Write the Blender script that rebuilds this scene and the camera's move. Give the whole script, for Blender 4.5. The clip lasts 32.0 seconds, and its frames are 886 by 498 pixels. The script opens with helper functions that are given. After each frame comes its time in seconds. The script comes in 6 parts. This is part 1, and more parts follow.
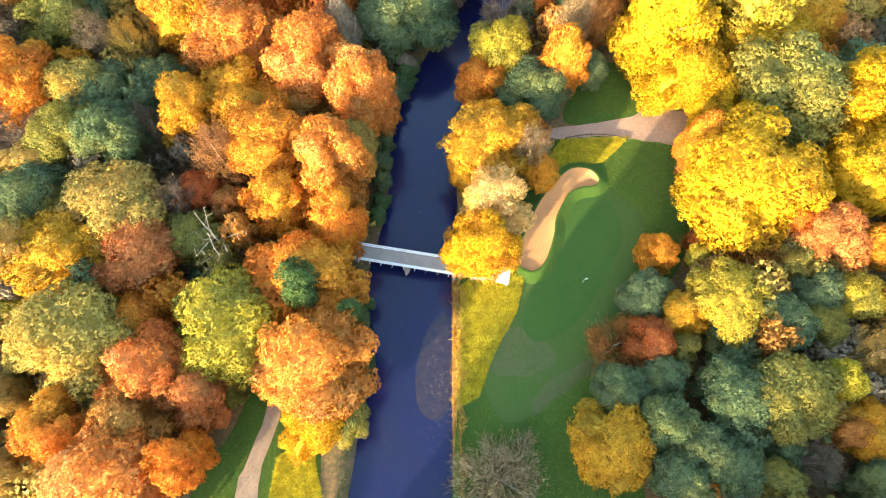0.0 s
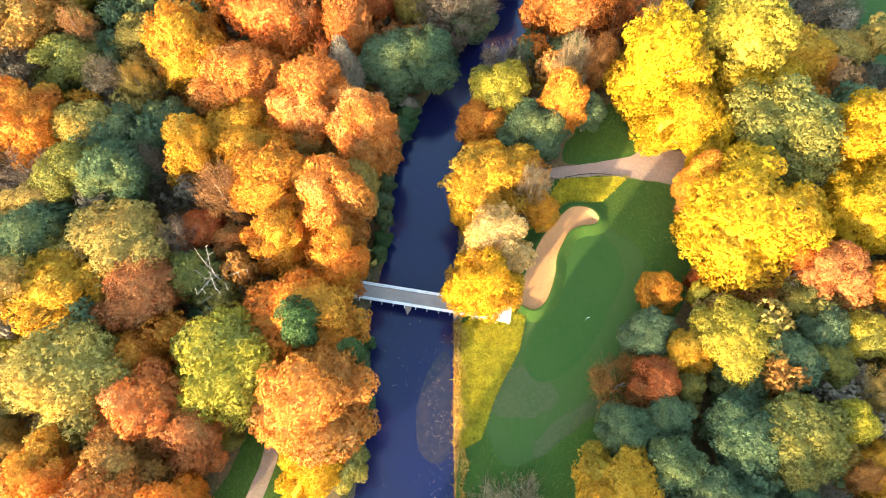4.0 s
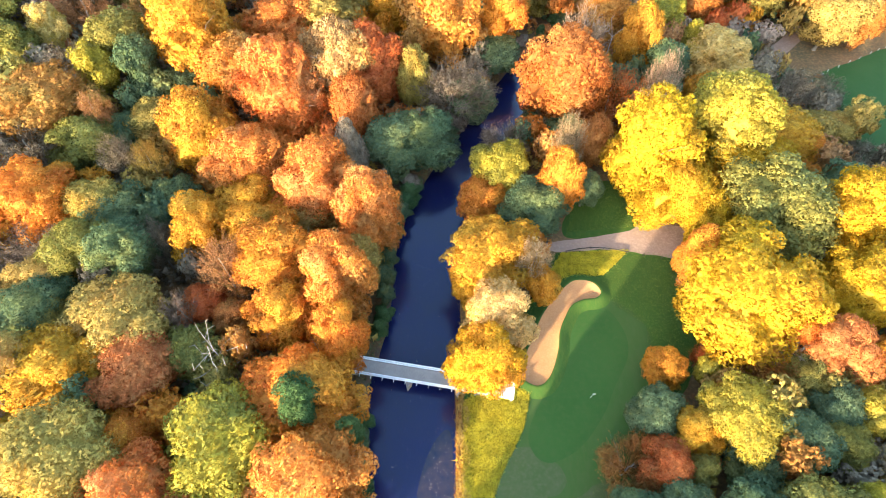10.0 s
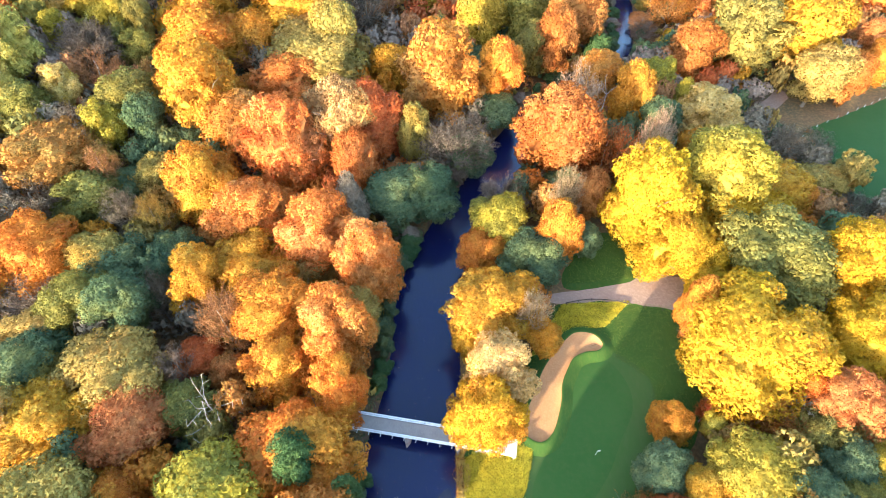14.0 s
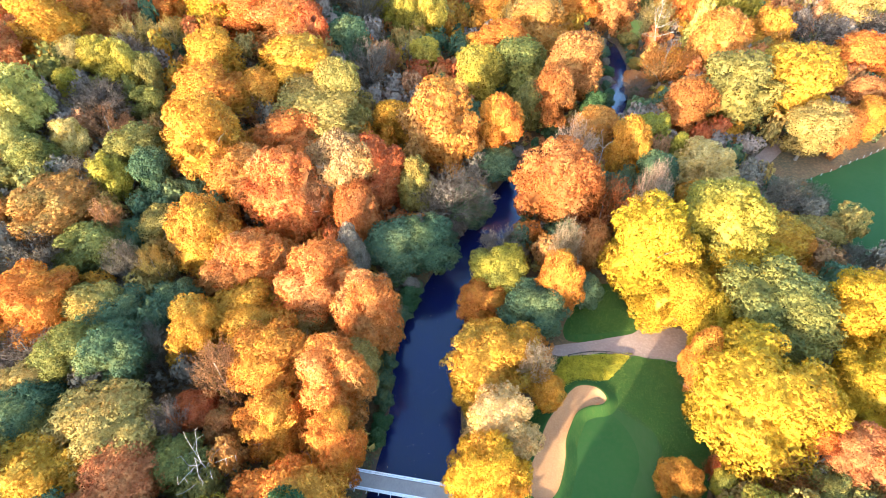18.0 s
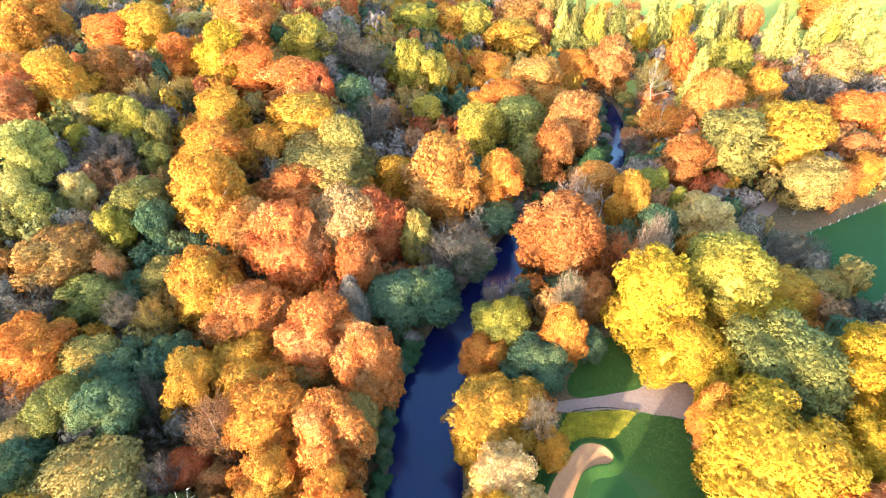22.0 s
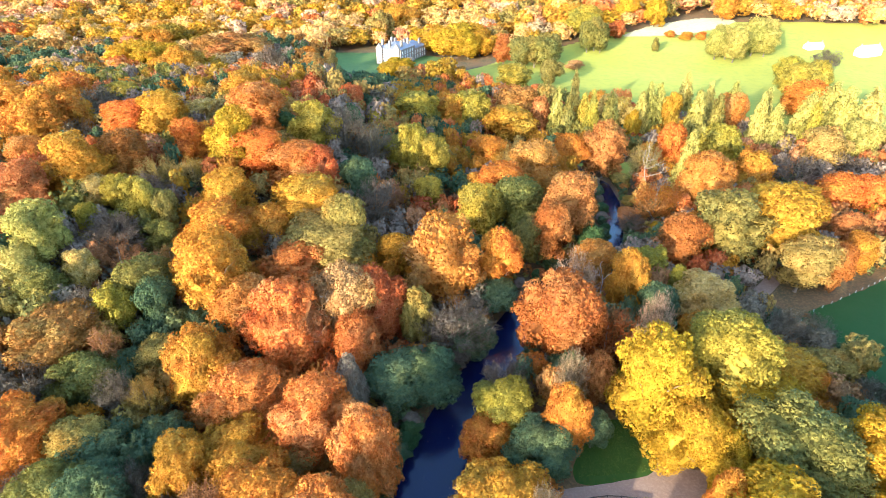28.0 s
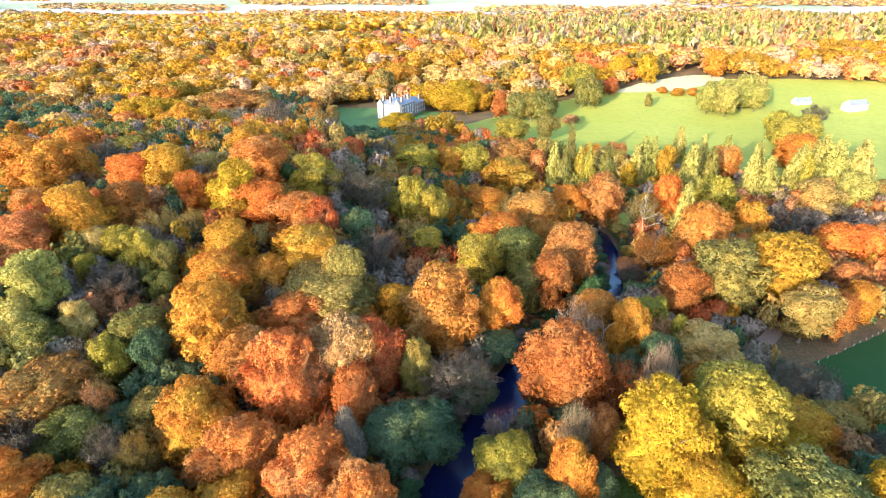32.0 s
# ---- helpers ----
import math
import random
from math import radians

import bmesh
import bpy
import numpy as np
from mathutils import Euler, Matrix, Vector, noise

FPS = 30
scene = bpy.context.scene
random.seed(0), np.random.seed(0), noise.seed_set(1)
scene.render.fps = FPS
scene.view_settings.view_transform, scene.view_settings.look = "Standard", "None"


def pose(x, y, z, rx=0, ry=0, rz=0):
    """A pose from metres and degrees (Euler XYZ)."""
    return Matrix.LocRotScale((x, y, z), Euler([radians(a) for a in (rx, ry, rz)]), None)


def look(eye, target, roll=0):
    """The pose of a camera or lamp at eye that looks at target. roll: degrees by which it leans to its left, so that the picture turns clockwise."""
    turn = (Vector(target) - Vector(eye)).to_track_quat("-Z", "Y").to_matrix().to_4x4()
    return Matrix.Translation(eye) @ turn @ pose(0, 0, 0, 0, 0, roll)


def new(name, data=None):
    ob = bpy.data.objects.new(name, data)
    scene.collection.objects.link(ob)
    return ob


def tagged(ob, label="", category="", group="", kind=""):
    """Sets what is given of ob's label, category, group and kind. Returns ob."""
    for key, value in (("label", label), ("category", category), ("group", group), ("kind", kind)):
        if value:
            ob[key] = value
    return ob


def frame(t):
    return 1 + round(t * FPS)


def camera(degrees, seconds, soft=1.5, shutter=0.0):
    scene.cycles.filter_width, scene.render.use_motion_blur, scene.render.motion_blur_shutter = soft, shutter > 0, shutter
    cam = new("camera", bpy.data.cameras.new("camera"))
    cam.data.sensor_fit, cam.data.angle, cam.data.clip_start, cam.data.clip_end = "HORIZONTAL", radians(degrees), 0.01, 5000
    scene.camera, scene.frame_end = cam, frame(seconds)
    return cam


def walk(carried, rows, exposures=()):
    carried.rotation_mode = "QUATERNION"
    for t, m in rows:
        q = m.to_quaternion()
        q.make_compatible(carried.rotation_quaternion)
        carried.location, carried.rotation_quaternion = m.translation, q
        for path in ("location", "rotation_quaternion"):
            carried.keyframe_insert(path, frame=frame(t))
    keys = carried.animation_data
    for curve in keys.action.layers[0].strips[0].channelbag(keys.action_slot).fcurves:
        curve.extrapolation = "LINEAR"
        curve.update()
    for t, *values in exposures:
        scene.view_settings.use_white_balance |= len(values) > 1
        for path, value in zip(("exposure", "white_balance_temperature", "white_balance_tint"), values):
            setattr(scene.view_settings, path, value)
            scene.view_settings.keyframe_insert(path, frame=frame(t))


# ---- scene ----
# One camera over a river valley in autumn: it hovers and tilts up.
cam = camera(78.86, 32.0, soft=0.9)
PATH = [
    (0, pose(0, 0, 106.0, 23.02, 0, -0.00) @ pose(0, 0, 0, 0, 0, 0.55)),
    (1, pose(0, 0, 106.0, 24.02, 0, 0.09) @ pose(0, 0, 0, 0, 0, 0.45)),
    (2, pose(0, 0, 106.0, 25.03, 0, 0.18) @ pose(0, 0, 0, 0, 0, 0.42)),
    (3, pose(0, 0, 106.0, 26.03, 0, 0.29) @ pose(0, 0, 0, 0, 0, 0.30)),
    (4, pose(0, 0, 106.0, 27.10, 0, 0.36) @ pose(0, 0, 0, 0, 0, 0.21)),
    (5, pose(0, 0, 106.0, 28.28, 0, 0.41) @ pose(0, 0, 0, 0, 0, 0.13)),
    (6, pose(0, 0, 106.0, 29.56, 0, 0.49) @ pose(0, 0, 0, 0, 0, 0.08)),
    (7, pose(0, 0, 106.0, 30.84, 0, 0.47) @ pose(0, 0, 0, 0, 0, 0.08)),
    (8, pose(0, 0, 106.0, 32.12, 0, 0.41) @ pose(0, 0, 0, 0, 0, 0.10)),
    (9, pose(0, 0, 106.0, 33.52, 0, 0.50) @ pose(0, 0, 0, 0, 0, 0.05)),
    (10, pose(0, 0, 106.0, 34.93, 0, 0.68) @ pose(0, 0, 0, 0, 0, -0.13)),
    (11, pose(0, 0, 106.0, 36.24, 0, 0.74) @ pose(0, 0, 0, 0, 0, -0.20)),
    (12, pose(0, 0, 106.0, 37.59, 0, 0.66) @ pose(0, 0, 0, 0, 0, -0.14)),
    (13, pose(0, 0, 106.0, 39.02, 0, 0.60) @ pose(0, 0, 0, 0, 0, -0.14)),
    (14, pose(0, 0, 106.0, 40.43, 0, 0.62) @ pose(0, 0, 0, 0, 0, -0.18)),
    (15, pose(0, 0, 106.0, 41.79, 0, 0.62) @ pose(0, 0, 0, 0, 0, -0.18)),
    (16, pose(0, 0, 106.0, 43.16, 0, 0.60) @ pose(0, 0, 0, 0, 0, -0.16)),
    (17, pose(0, 0, 106.0, 44.50, 0, 0.61) @ pose(0, 0, 0, 0, 0, -0.16)),
    (18, pose(0, 0, 106.0, 45.85, 0, 0.66) @ pose(0, 0, 0, 0, 0, -0.18)),
    (19, pose(0, 0, 106.0, 47.21, 0, 0.71) @ pose(0, 0, 0, 0, 0, -0.19)),
    (20, pose(0, 0, 106.0, 48.63, 0, 0.75) @ pose(0, 0, 0, 0, 0, -0.17)),
    (21, pose(0, 0, 106.0, 50.03, 0, 0.80) @ pose(0, 0, 0, 0, 0, -0.16)),
    (22, pose(0, 0, 106.0, 51.45, 0, 0.85) @ pose(0, 0, 0, 0, 0, -0.19)),
    (23, pose(0, 0, 106.0, 52.85, 0, 0.89) @ pose(0, 0, 0, 0, 0, -0.19)),
    (24, pose(0, 0, 106.0, 54.21, 0, 0.91) @ pose(0, 0, 0, 0, 0, -0.16)),
    (25, pose(0, 0, 106.0, 55.54, 0, 0.91) @ pose(0, 0, 0, 0, 0, -0.09)),
    (26, pose(0, 0, 106.0, 56.89, 0, 0.90) @ pose(0, 0, 0, 0, 0, -0.11)),
    (27, pose(0, 0, 106.0, 58.26, 0, 0.89) @ pose(0, 0, 0, 0, 0, -0.12)),
    (28, pose(0, 0, 106.0, 59.65, 0, 0.88) @ pose(0, 0, 0, 0, 0, -0.10)),
    (29, pose(0, 0, 106.0, 61.04, 0, 0.91) @ pose(0, 0, 0, 0, 0, -0.14)),
    (30, pose(0, 0, 106.0, 62.40, 0, 0.89) @ pose(0, 0, 0, 0, 0, -0.19)),
    (31, pose(0, 0, 106.0, 63.72, 0, 0.85) @ pose(0, 0, 0, 0, 0, -0.20)),
    (32, pose(0, 0, 106.0, 65.00, 0, 0.81) @ pose(0, 0, 0, 0, 0, -0.17)),
]
walk(cam, PATH, exposures=[(0, 3.38, 6600, 2), (12, 3.35, 5700, 5), (20, 3.27, 5200, 6), (26, 2.94, 5150, 4), (32, 2.46, 5100, 4)])

# ---- light: a low sun behind the camera, clear sky ----
SUN_AZ, SUN_EL = 215.0, 12.5          # compass degrees from +y towards +x, degrees
sun_from = Vector((math.sin(radians(SUN_AZ)) * math.cos(radians(SUN_EL)),
                   math.cos(radians(SUN_AZ)) * math.cos(radians(SUN_EL)), math.sin(radians(SUN_EL))))
world = bpy.data.worlds.new("world")
scene.world = world
world.use_nodes = True
wn = world.node_tree
sky = wn.nodes.new("ShaderNodeTexSky")
sky.sky_type = "NISHITA"
sky.sun_disc = False
sky.sun_elevation = radians(SUN_EL)
sky.sun_rotation = radians(SUN_AZ)
sky.dust_density = 1.5
wn.links.new(sky.outputs[0], wn.nodes["Background"].inputs[0])
wn.nodes["Background"].inputs[1].default_value = 0.15
sun_data = bpy.data.lights.new("sun", "SUN")
sun_data.energy = 2.4
sun_data.angle = radians(0.55)
sun_data.color = (1.0, 0.79, 0.50)
sun = new("sun", sun_data)
sun.matrix_world = look(sun_from * 500, (0, 0, 0))


# ---- materials ----
def nodes_of(name):
    m = bpy.data.materials.new(name)
    m.use_nodes = True
    nt = m.node_tree
    return m, nt, nt.nodes["Principled BSDF"]


def add(nt, kind, **inputs):
    n = nt.nodes.new(kind)
    for k, v in inputs.items():
        n.inputs[k.replace("_", " ")].default_value = v
    return n


def mix_colour(nt, fac, a, b, blend="MIX"):
    n = nt.nodes.new("ShaderNodeMix")
    n.data_type = "RGBA"
    n.blend_type = blend
    for sock, v in ((n.inputs[0], fac), (n.inputs[6], a), (n.inputs[7], b)):
        if isinstance(v, (int, float)):
            sock.default_value = v
        elif isinstance(v, tuple):
            sock.default_value = (*v, 1)
        else:
            nt.links.new(v, sock)
    return n.outputs[2]


def noise_of(nt, scale, detail=4.0, rough=0.6, coord="Object", stretch=None):
    tc = nt.nodes.new("ShaderNodeTexCoord")
    src = tc.outputs[coord]
    if stretch:
        mp = nt.nodes.new("ShaderNodeMapping")
        mp.inputs["Scale"].default_value = stretch
        nt.links.new(src, mp.inputs[0])
        src = mp.outputs[0]
    n = add(nt, "ShaderNodeTexNoise", Scale=scale, Detail=detail, Roughness=rough)
    nt.links.new(src, n.inputs["Vector"])
    return n.outputs["Fac"]


def ramp(nt, src, lo, hi, a=0.0, b=1.0):
    n = nt.nodes.new("ShaderNodeMapRange")
    n.inputs[1].default_value, n.inputs[2].default_value = lo, hi
    n.inputs[3].default_value, n.inputs[4].default_value = a, b
    nt.links.new(src, n.inputs[0])
    return n.outputs[0]


def bump_of(nt, src, bsdf, strength, dist):
    b = nt.nodes.new("ShaderNodeBump")
    b.inputs["Strength"].default_value, b.inputs["Distance"].default_value = strength, dist
    nt.links.new(src, b.inputs["Height"])
    nt.links.new(b.outputs[0], bsdf.inputs["Normal"])


def surface(name, a, b, c=None, rough=0.85, big=0.15, small=2.5, bump=0.3, dist=0.05, metal=0.0, stretch=None):
    """A surface with large stains from a to b and fine grain towards c."""
    m, nt, bsdf = nodes_of(name)
    col = mix_colour(nt, ramp(nt, noise_of(nt, big), 0.35, 0.65), a, b)
    fine = noise_of(nt, small, 6, 0.7, stretch=stretch)
    col = mix_colour(nt, ramp(nt, fine, 0.45, 0.75), col, c or tuple(0.6 * v for v in a))
    nt.links.new(col, bsdf.inputs["Base Color"])
    bsdf.inputs["Roughness"].default_value = rough
    bsdf.inputs["Metallic"].default_value = metal
    bsdf.inputs["Specular IOR Level"].default_value = 0.25
    bump_of(nt, fine, bsdf, bump, dist)
    return m


def foliage(name, a, b, c, through_leaf=0.42, turn=None):
    """Leaves: each leaf clump, each tree and each bough patch differs a little in hue and tone."""
    m, nt, bsdf = nodes_of(name)
    geo = nt.nodes.new("ShaderNodeNewGeometry")
    leaf = geo.outputs["Random Per Island"]
    info = nt.nodes.new("ShaderNodeObjectInfo")
    patch_noise = noise_of(nt, 0.22, 3, 0.6)
    col = mix_colour(nt, ramp(nt, patch_noise, 0.35, 0.68), a, b)
    if turn:
        tc = nt.nodes.new("ShaderNodeTexCoord")
        shift = nt.nodes.new("ShaderNodeVectorMath")
        shift.operation = "MULTIPLY_ADD"
        spread_by = nt.nodes.new("ShaderNodeCombineXYZ")
        for k in range(3):
            nt.links.new(info.outputs["Random"], spread_by.inputs[k])
        nt.links.new(spread_by.outputs[0], shift.inputs[0])
        shift.inputs[1].default_value = (90, 70, 50)
        nt.links.new(tc.outputs["Object"], shift.inputs[2])
        wide = add(nt, "ShaderNodeTexNoise", Scale=0.1, Detail=3.0, Roughness=0.6)
        nt.links.new(shift.outputs[0], wide.inputs["Vector"])
        col = mix_colour(nt, ramp(nt, wide.outputs["Fac"], 0.5, 0.62, 0, 0.8), col, turn)
    col = mix_colour(nt, ramp(nt, leaf, 0.66, 1.0, 0, 0.45), col, c)
    hsv = nt.nodes.new("ShaderNodeHueSaturation")
    nt.links.new(ramp(nt, info.outputs["Random"], 0, 1, 0.487, 0.513), hsv.inputs["Hue"])
    mul = nt.nodes.new("ShaderNodeMath")
    mul.operation = "MULTIPLY"
    nt.links.new(ramp(nt, leaf, 0, 0.6, 0.86, 1.1), mul.inputs[0])
    nt.links.new(ramp(nt, info.outputs["Random"], 0, 1, 1.12, 0.86), mul.inputs[1])
    grain = noise_of(nt, 2.6, 5, 0.8)
    mul2 = nt.nodes.new("ShaderNodeMath")
    mul2.operation = "MULTIPLY"
    nt.links.new(mul.outputs[0], mul2.inputs[0])
    nt.links.new(ramp(nt, grain, 0.3, 0.7, 0.8, 1.15), mul2.inputs[1])
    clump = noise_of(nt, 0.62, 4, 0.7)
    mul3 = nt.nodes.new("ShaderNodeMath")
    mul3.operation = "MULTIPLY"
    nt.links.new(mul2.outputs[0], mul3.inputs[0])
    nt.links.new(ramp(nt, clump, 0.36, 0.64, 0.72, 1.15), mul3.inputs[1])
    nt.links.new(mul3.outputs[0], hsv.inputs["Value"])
    nt.links.new(col, hsv.inputs["Color"])
    nt.links.new(hsv.outputs[0], bsdf.inputs["Base Color"])
    bsdf.inputs["Roughness"].default_value = 0.65
    bsdf.inputs["Specular IOR Level"].default_value = 0.15
    tr = nt.nodes.new("ShaderNodeBsdfTranslucent")
    nt.links.new(hsv.outputs[0], tr.inputs[0])
    mx = nt.nodes.new("ShaderNodeMixShader")
    mx.inputs[0].default_value = through_leaf
    nt.links.new(bsdf.outputs[0], mx.inputs[1])
    nt.links.new(tr.outputs[0], mx.inputs[2])
    nt.links.new(mx.outputs[0], nt.nodes["Material Output"].inputs[0])
    return m


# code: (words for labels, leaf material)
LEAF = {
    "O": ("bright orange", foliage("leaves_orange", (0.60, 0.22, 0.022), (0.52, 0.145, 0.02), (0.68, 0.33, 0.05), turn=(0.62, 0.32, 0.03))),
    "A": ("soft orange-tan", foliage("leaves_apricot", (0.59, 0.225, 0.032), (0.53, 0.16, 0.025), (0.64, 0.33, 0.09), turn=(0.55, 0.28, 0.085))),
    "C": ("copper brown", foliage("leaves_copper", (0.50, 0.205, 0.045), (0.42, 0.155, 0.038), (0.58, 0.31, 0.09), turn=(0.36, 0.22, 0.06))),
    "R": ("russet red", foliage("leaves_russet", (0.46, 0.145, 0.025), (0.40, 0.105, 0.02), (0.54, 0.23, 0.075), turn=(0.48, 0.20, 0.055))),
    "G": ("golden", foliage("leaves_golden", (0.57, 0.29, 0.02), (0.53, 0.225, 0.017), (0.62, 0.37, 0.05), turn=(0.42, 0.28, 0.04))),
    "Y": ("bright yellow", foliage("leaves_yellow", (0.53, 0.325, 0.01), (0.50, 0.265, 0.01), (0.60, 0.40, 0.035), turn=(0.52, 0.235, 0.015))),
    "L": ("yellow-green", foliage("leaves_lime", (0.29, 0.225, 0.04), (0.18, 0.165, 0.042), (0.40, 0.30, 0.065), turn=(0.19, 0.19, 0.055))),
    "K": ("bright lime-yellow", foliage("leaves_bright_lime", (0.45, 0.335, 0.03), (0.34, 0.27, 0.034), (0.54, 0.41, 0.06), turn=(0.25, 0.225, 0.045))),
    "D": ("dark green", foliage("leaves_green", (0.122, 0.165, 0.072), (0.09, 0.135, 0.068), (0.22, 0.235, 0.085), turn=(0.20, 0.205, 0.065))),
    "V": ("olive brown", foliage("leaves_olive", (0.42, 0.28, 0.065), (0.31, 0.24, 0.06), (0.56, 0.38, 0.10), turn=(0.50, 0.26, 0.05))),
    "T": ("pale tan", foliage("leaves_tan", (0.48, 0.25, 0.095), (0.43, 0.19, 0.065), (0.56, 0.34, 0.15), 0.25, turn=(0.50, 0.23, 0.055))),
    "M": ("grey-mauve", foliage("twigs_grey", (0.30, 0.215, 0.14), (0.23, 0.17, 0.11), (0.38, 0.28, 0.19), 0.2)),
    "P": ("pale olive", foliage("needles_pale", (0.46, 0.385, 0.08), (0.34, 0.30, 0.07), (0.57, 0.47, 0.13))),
    # H and S: pale near trees, and the haze colour of the far woods
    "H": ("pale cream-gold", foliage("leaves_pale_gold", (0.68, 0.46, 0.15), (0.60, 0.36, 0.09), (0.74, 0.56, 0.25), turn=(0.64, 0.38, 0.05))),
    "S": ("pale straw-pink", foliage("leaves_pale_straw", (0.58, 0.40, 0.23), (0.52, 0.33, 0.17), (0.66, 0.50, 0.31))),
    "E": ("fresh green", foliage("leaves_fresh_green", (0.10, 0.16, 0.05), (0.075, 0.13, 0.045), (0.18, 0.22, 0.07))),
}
# blades toned down for the shade; sunlit strips get brighter blades of their own
GRASS_BLADE = foliage("grass_blades", (0.17, 0.20, 0.028), (0.12, 0.16, 0.025), (0.26, 0.25, 0.04), 0.35)
BARK = surface("bark", (0.16, 0.12, 0.09), (0.24, 0.20, 0.15), rough=0.95, big=0.6, small=5, bump=0.8)
PALE_BARK = surface("pale_bark", (0.42, 0.35, 0.27), (0.31, 0.25, 0.19), rough=0.9, big=0.8, small=5)
LITTER = surface("leaf_litter", (0.16, 0.085, 0.035), (0.07, 0.065, 0.03), (0.26, 0.15, 0.06), rough=1.0, big=0.06, small=1.4, bump=0.6, dist=0.2)
# turf tones lowered to carry the shade over the green
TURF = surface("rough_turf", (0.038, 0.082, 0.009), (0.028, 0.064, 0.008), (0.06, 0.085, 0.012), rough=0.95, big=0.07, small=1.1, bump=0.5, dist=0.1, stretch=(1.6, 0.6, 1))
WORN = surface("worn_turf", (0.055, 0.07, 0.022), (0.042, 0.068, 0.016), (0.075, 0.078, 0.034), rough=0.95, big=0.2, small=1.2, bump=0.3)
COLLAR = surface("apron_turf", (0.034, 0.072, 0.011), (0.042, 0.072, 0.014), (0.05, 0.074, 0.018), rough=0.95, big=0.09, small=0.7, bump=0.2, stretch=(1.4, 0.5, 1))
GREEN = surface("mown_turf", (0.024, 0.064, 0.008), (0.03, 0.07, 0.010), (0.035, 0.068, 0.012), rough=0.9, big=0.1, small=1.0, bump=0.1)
MEADOW = surface("meadow_grass", (0.32, 0.30, 0.035), (0.37, 0.34, 0.05), (0.25, 0.27, 0.04), rough=1.0, big=0.012, small=0.2, bump=0.3)
LAWN = surface("parkland_lawn", (0.10, 0.16, 0.035), (0.13, 0.18, 0.045), (0.08, 0.13, 0.03), rough=0.95, big=0.02, small=0.4, bump=0.2)
STRAW = surface("stubble", (0.62, 0.50, 0.27), (0.50, 0.42, 0.22), rough=1.0, big=0.01, small=0.3)
SAND = surface("bunker_sand", (0.42, 0.20, 0.075), (0.35, 0.165, 0.065), (0.47, 0.24, 0.10), rough=0.95, big=0.25, small=3.0, bump=0.25)
TRACK = surface("dirt_track", (0.30, 0.20, 0.145), (0.23, 0.15, 0.11), (0.36, 0.25, 0.18), rough=0.95, big=0.12, small=1.6, bump=0.3)
STONE = surface("sandstone", (0.33, 0.265, 0.22), (0.28, 0.225, 0.185), rough=0.85, big=0.3, small=3)
SLATE = surface("slate", (0.20, 0.20, 0.23), (0.28, 0.27, 0.29), rough=0.6, big=0.4, small=4)
WHITE = surface("white_paint", (0.80, 0.79, 0.76), (0.70, 0.69, 0.66), (0.62, 0.60, 0.56), rough=0.5, big=0.6, small=6, bump=0.1)
DECK = surface("deck_boards", (0.30, 0.25, 0.21), (0.24, 0.20, 0.17), (0.36, 0.30, 0.25), rough=0.85, big=0.5, small=4, stretch=(6, 0.5, 1))
MUD = surface("river_bank_mud", (0.10, 0.065, 0.04), (0.14, 0.09, 0.05), rough=0.9, big=0.3, small=2)
DARK = surface("dark_timber", (0.06, 0.045, 0.035), (0.09, 0.07, 0.05), rough=0.9, big=0.8, small=5)
GLASS, gt, gb = nodes_of("window_glass")
gb.inputs["Base Color"].default_value = (0.03, 0.035, 0.045, 1)
gb.inputs["Roughness"].default_value = 0.08
RED, gt, gb = nodes_of("red_cloth")
gb.inputs["Base Color"].default_value = (0.75, 0.7, 0.62, 1)

WATER, nt, bsdf = nodes_of("river_water")
bed = mix_colour(nt, ramp(nt, noise_of(nt, 0.08), 0.4, 0.7), (0.007, 0.009, 0.042), (0.010, 0.011, 0.034))
nt.links.new(bed, bsdf.inputs["Base Color"])
bsdf.inputs["Roughness"].default_value = 0.15
bsdf.inputs["IOR"].default_value = 1.4
bump_of(nt, noise_of(nt, 0.9, 5, 0.6, stretch=(1.3, 0.7, 1)), bsdf, 0.25, 0.12)

# fields and woods of the open country far off, haze put into their pale tones
FAR, nt, bsdf = nodes_of("open_country")
tc = nt.nodes.new("ShaderNodeTexCoord")
vor = add(nt, "ShaderNodeTexVoronoi", Scale=0.0032)
mp = nt.nodes.new("ShaderNodeMapping")
mp.inputs["Scale"].default_value = (0.8, 0.5, 1)
nt.links.new(tc.outputs["Object"], mp.inputs[0])
nt.links.new(mp.outputs[0], vor.inputs["Vector"])
sep = nt.nodes.new("ShaderNodeSeparateColor")
nt.links.new(vor.outputs["Color"], sep.inputs[0])
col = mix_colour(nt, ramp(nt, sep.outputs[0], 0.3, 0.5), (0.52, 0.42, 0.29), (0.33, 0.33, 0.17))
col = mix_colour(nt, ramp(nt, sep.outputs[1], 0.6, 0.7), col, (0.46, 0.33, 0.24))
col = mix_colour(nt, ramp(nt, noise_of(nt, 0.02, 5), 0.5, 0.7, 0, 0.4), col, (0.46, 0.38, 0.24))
nt.links.new(col, bsdf.inputs["Base Color"])
bsdf.inputs["Roughness"].default_value = 1.0


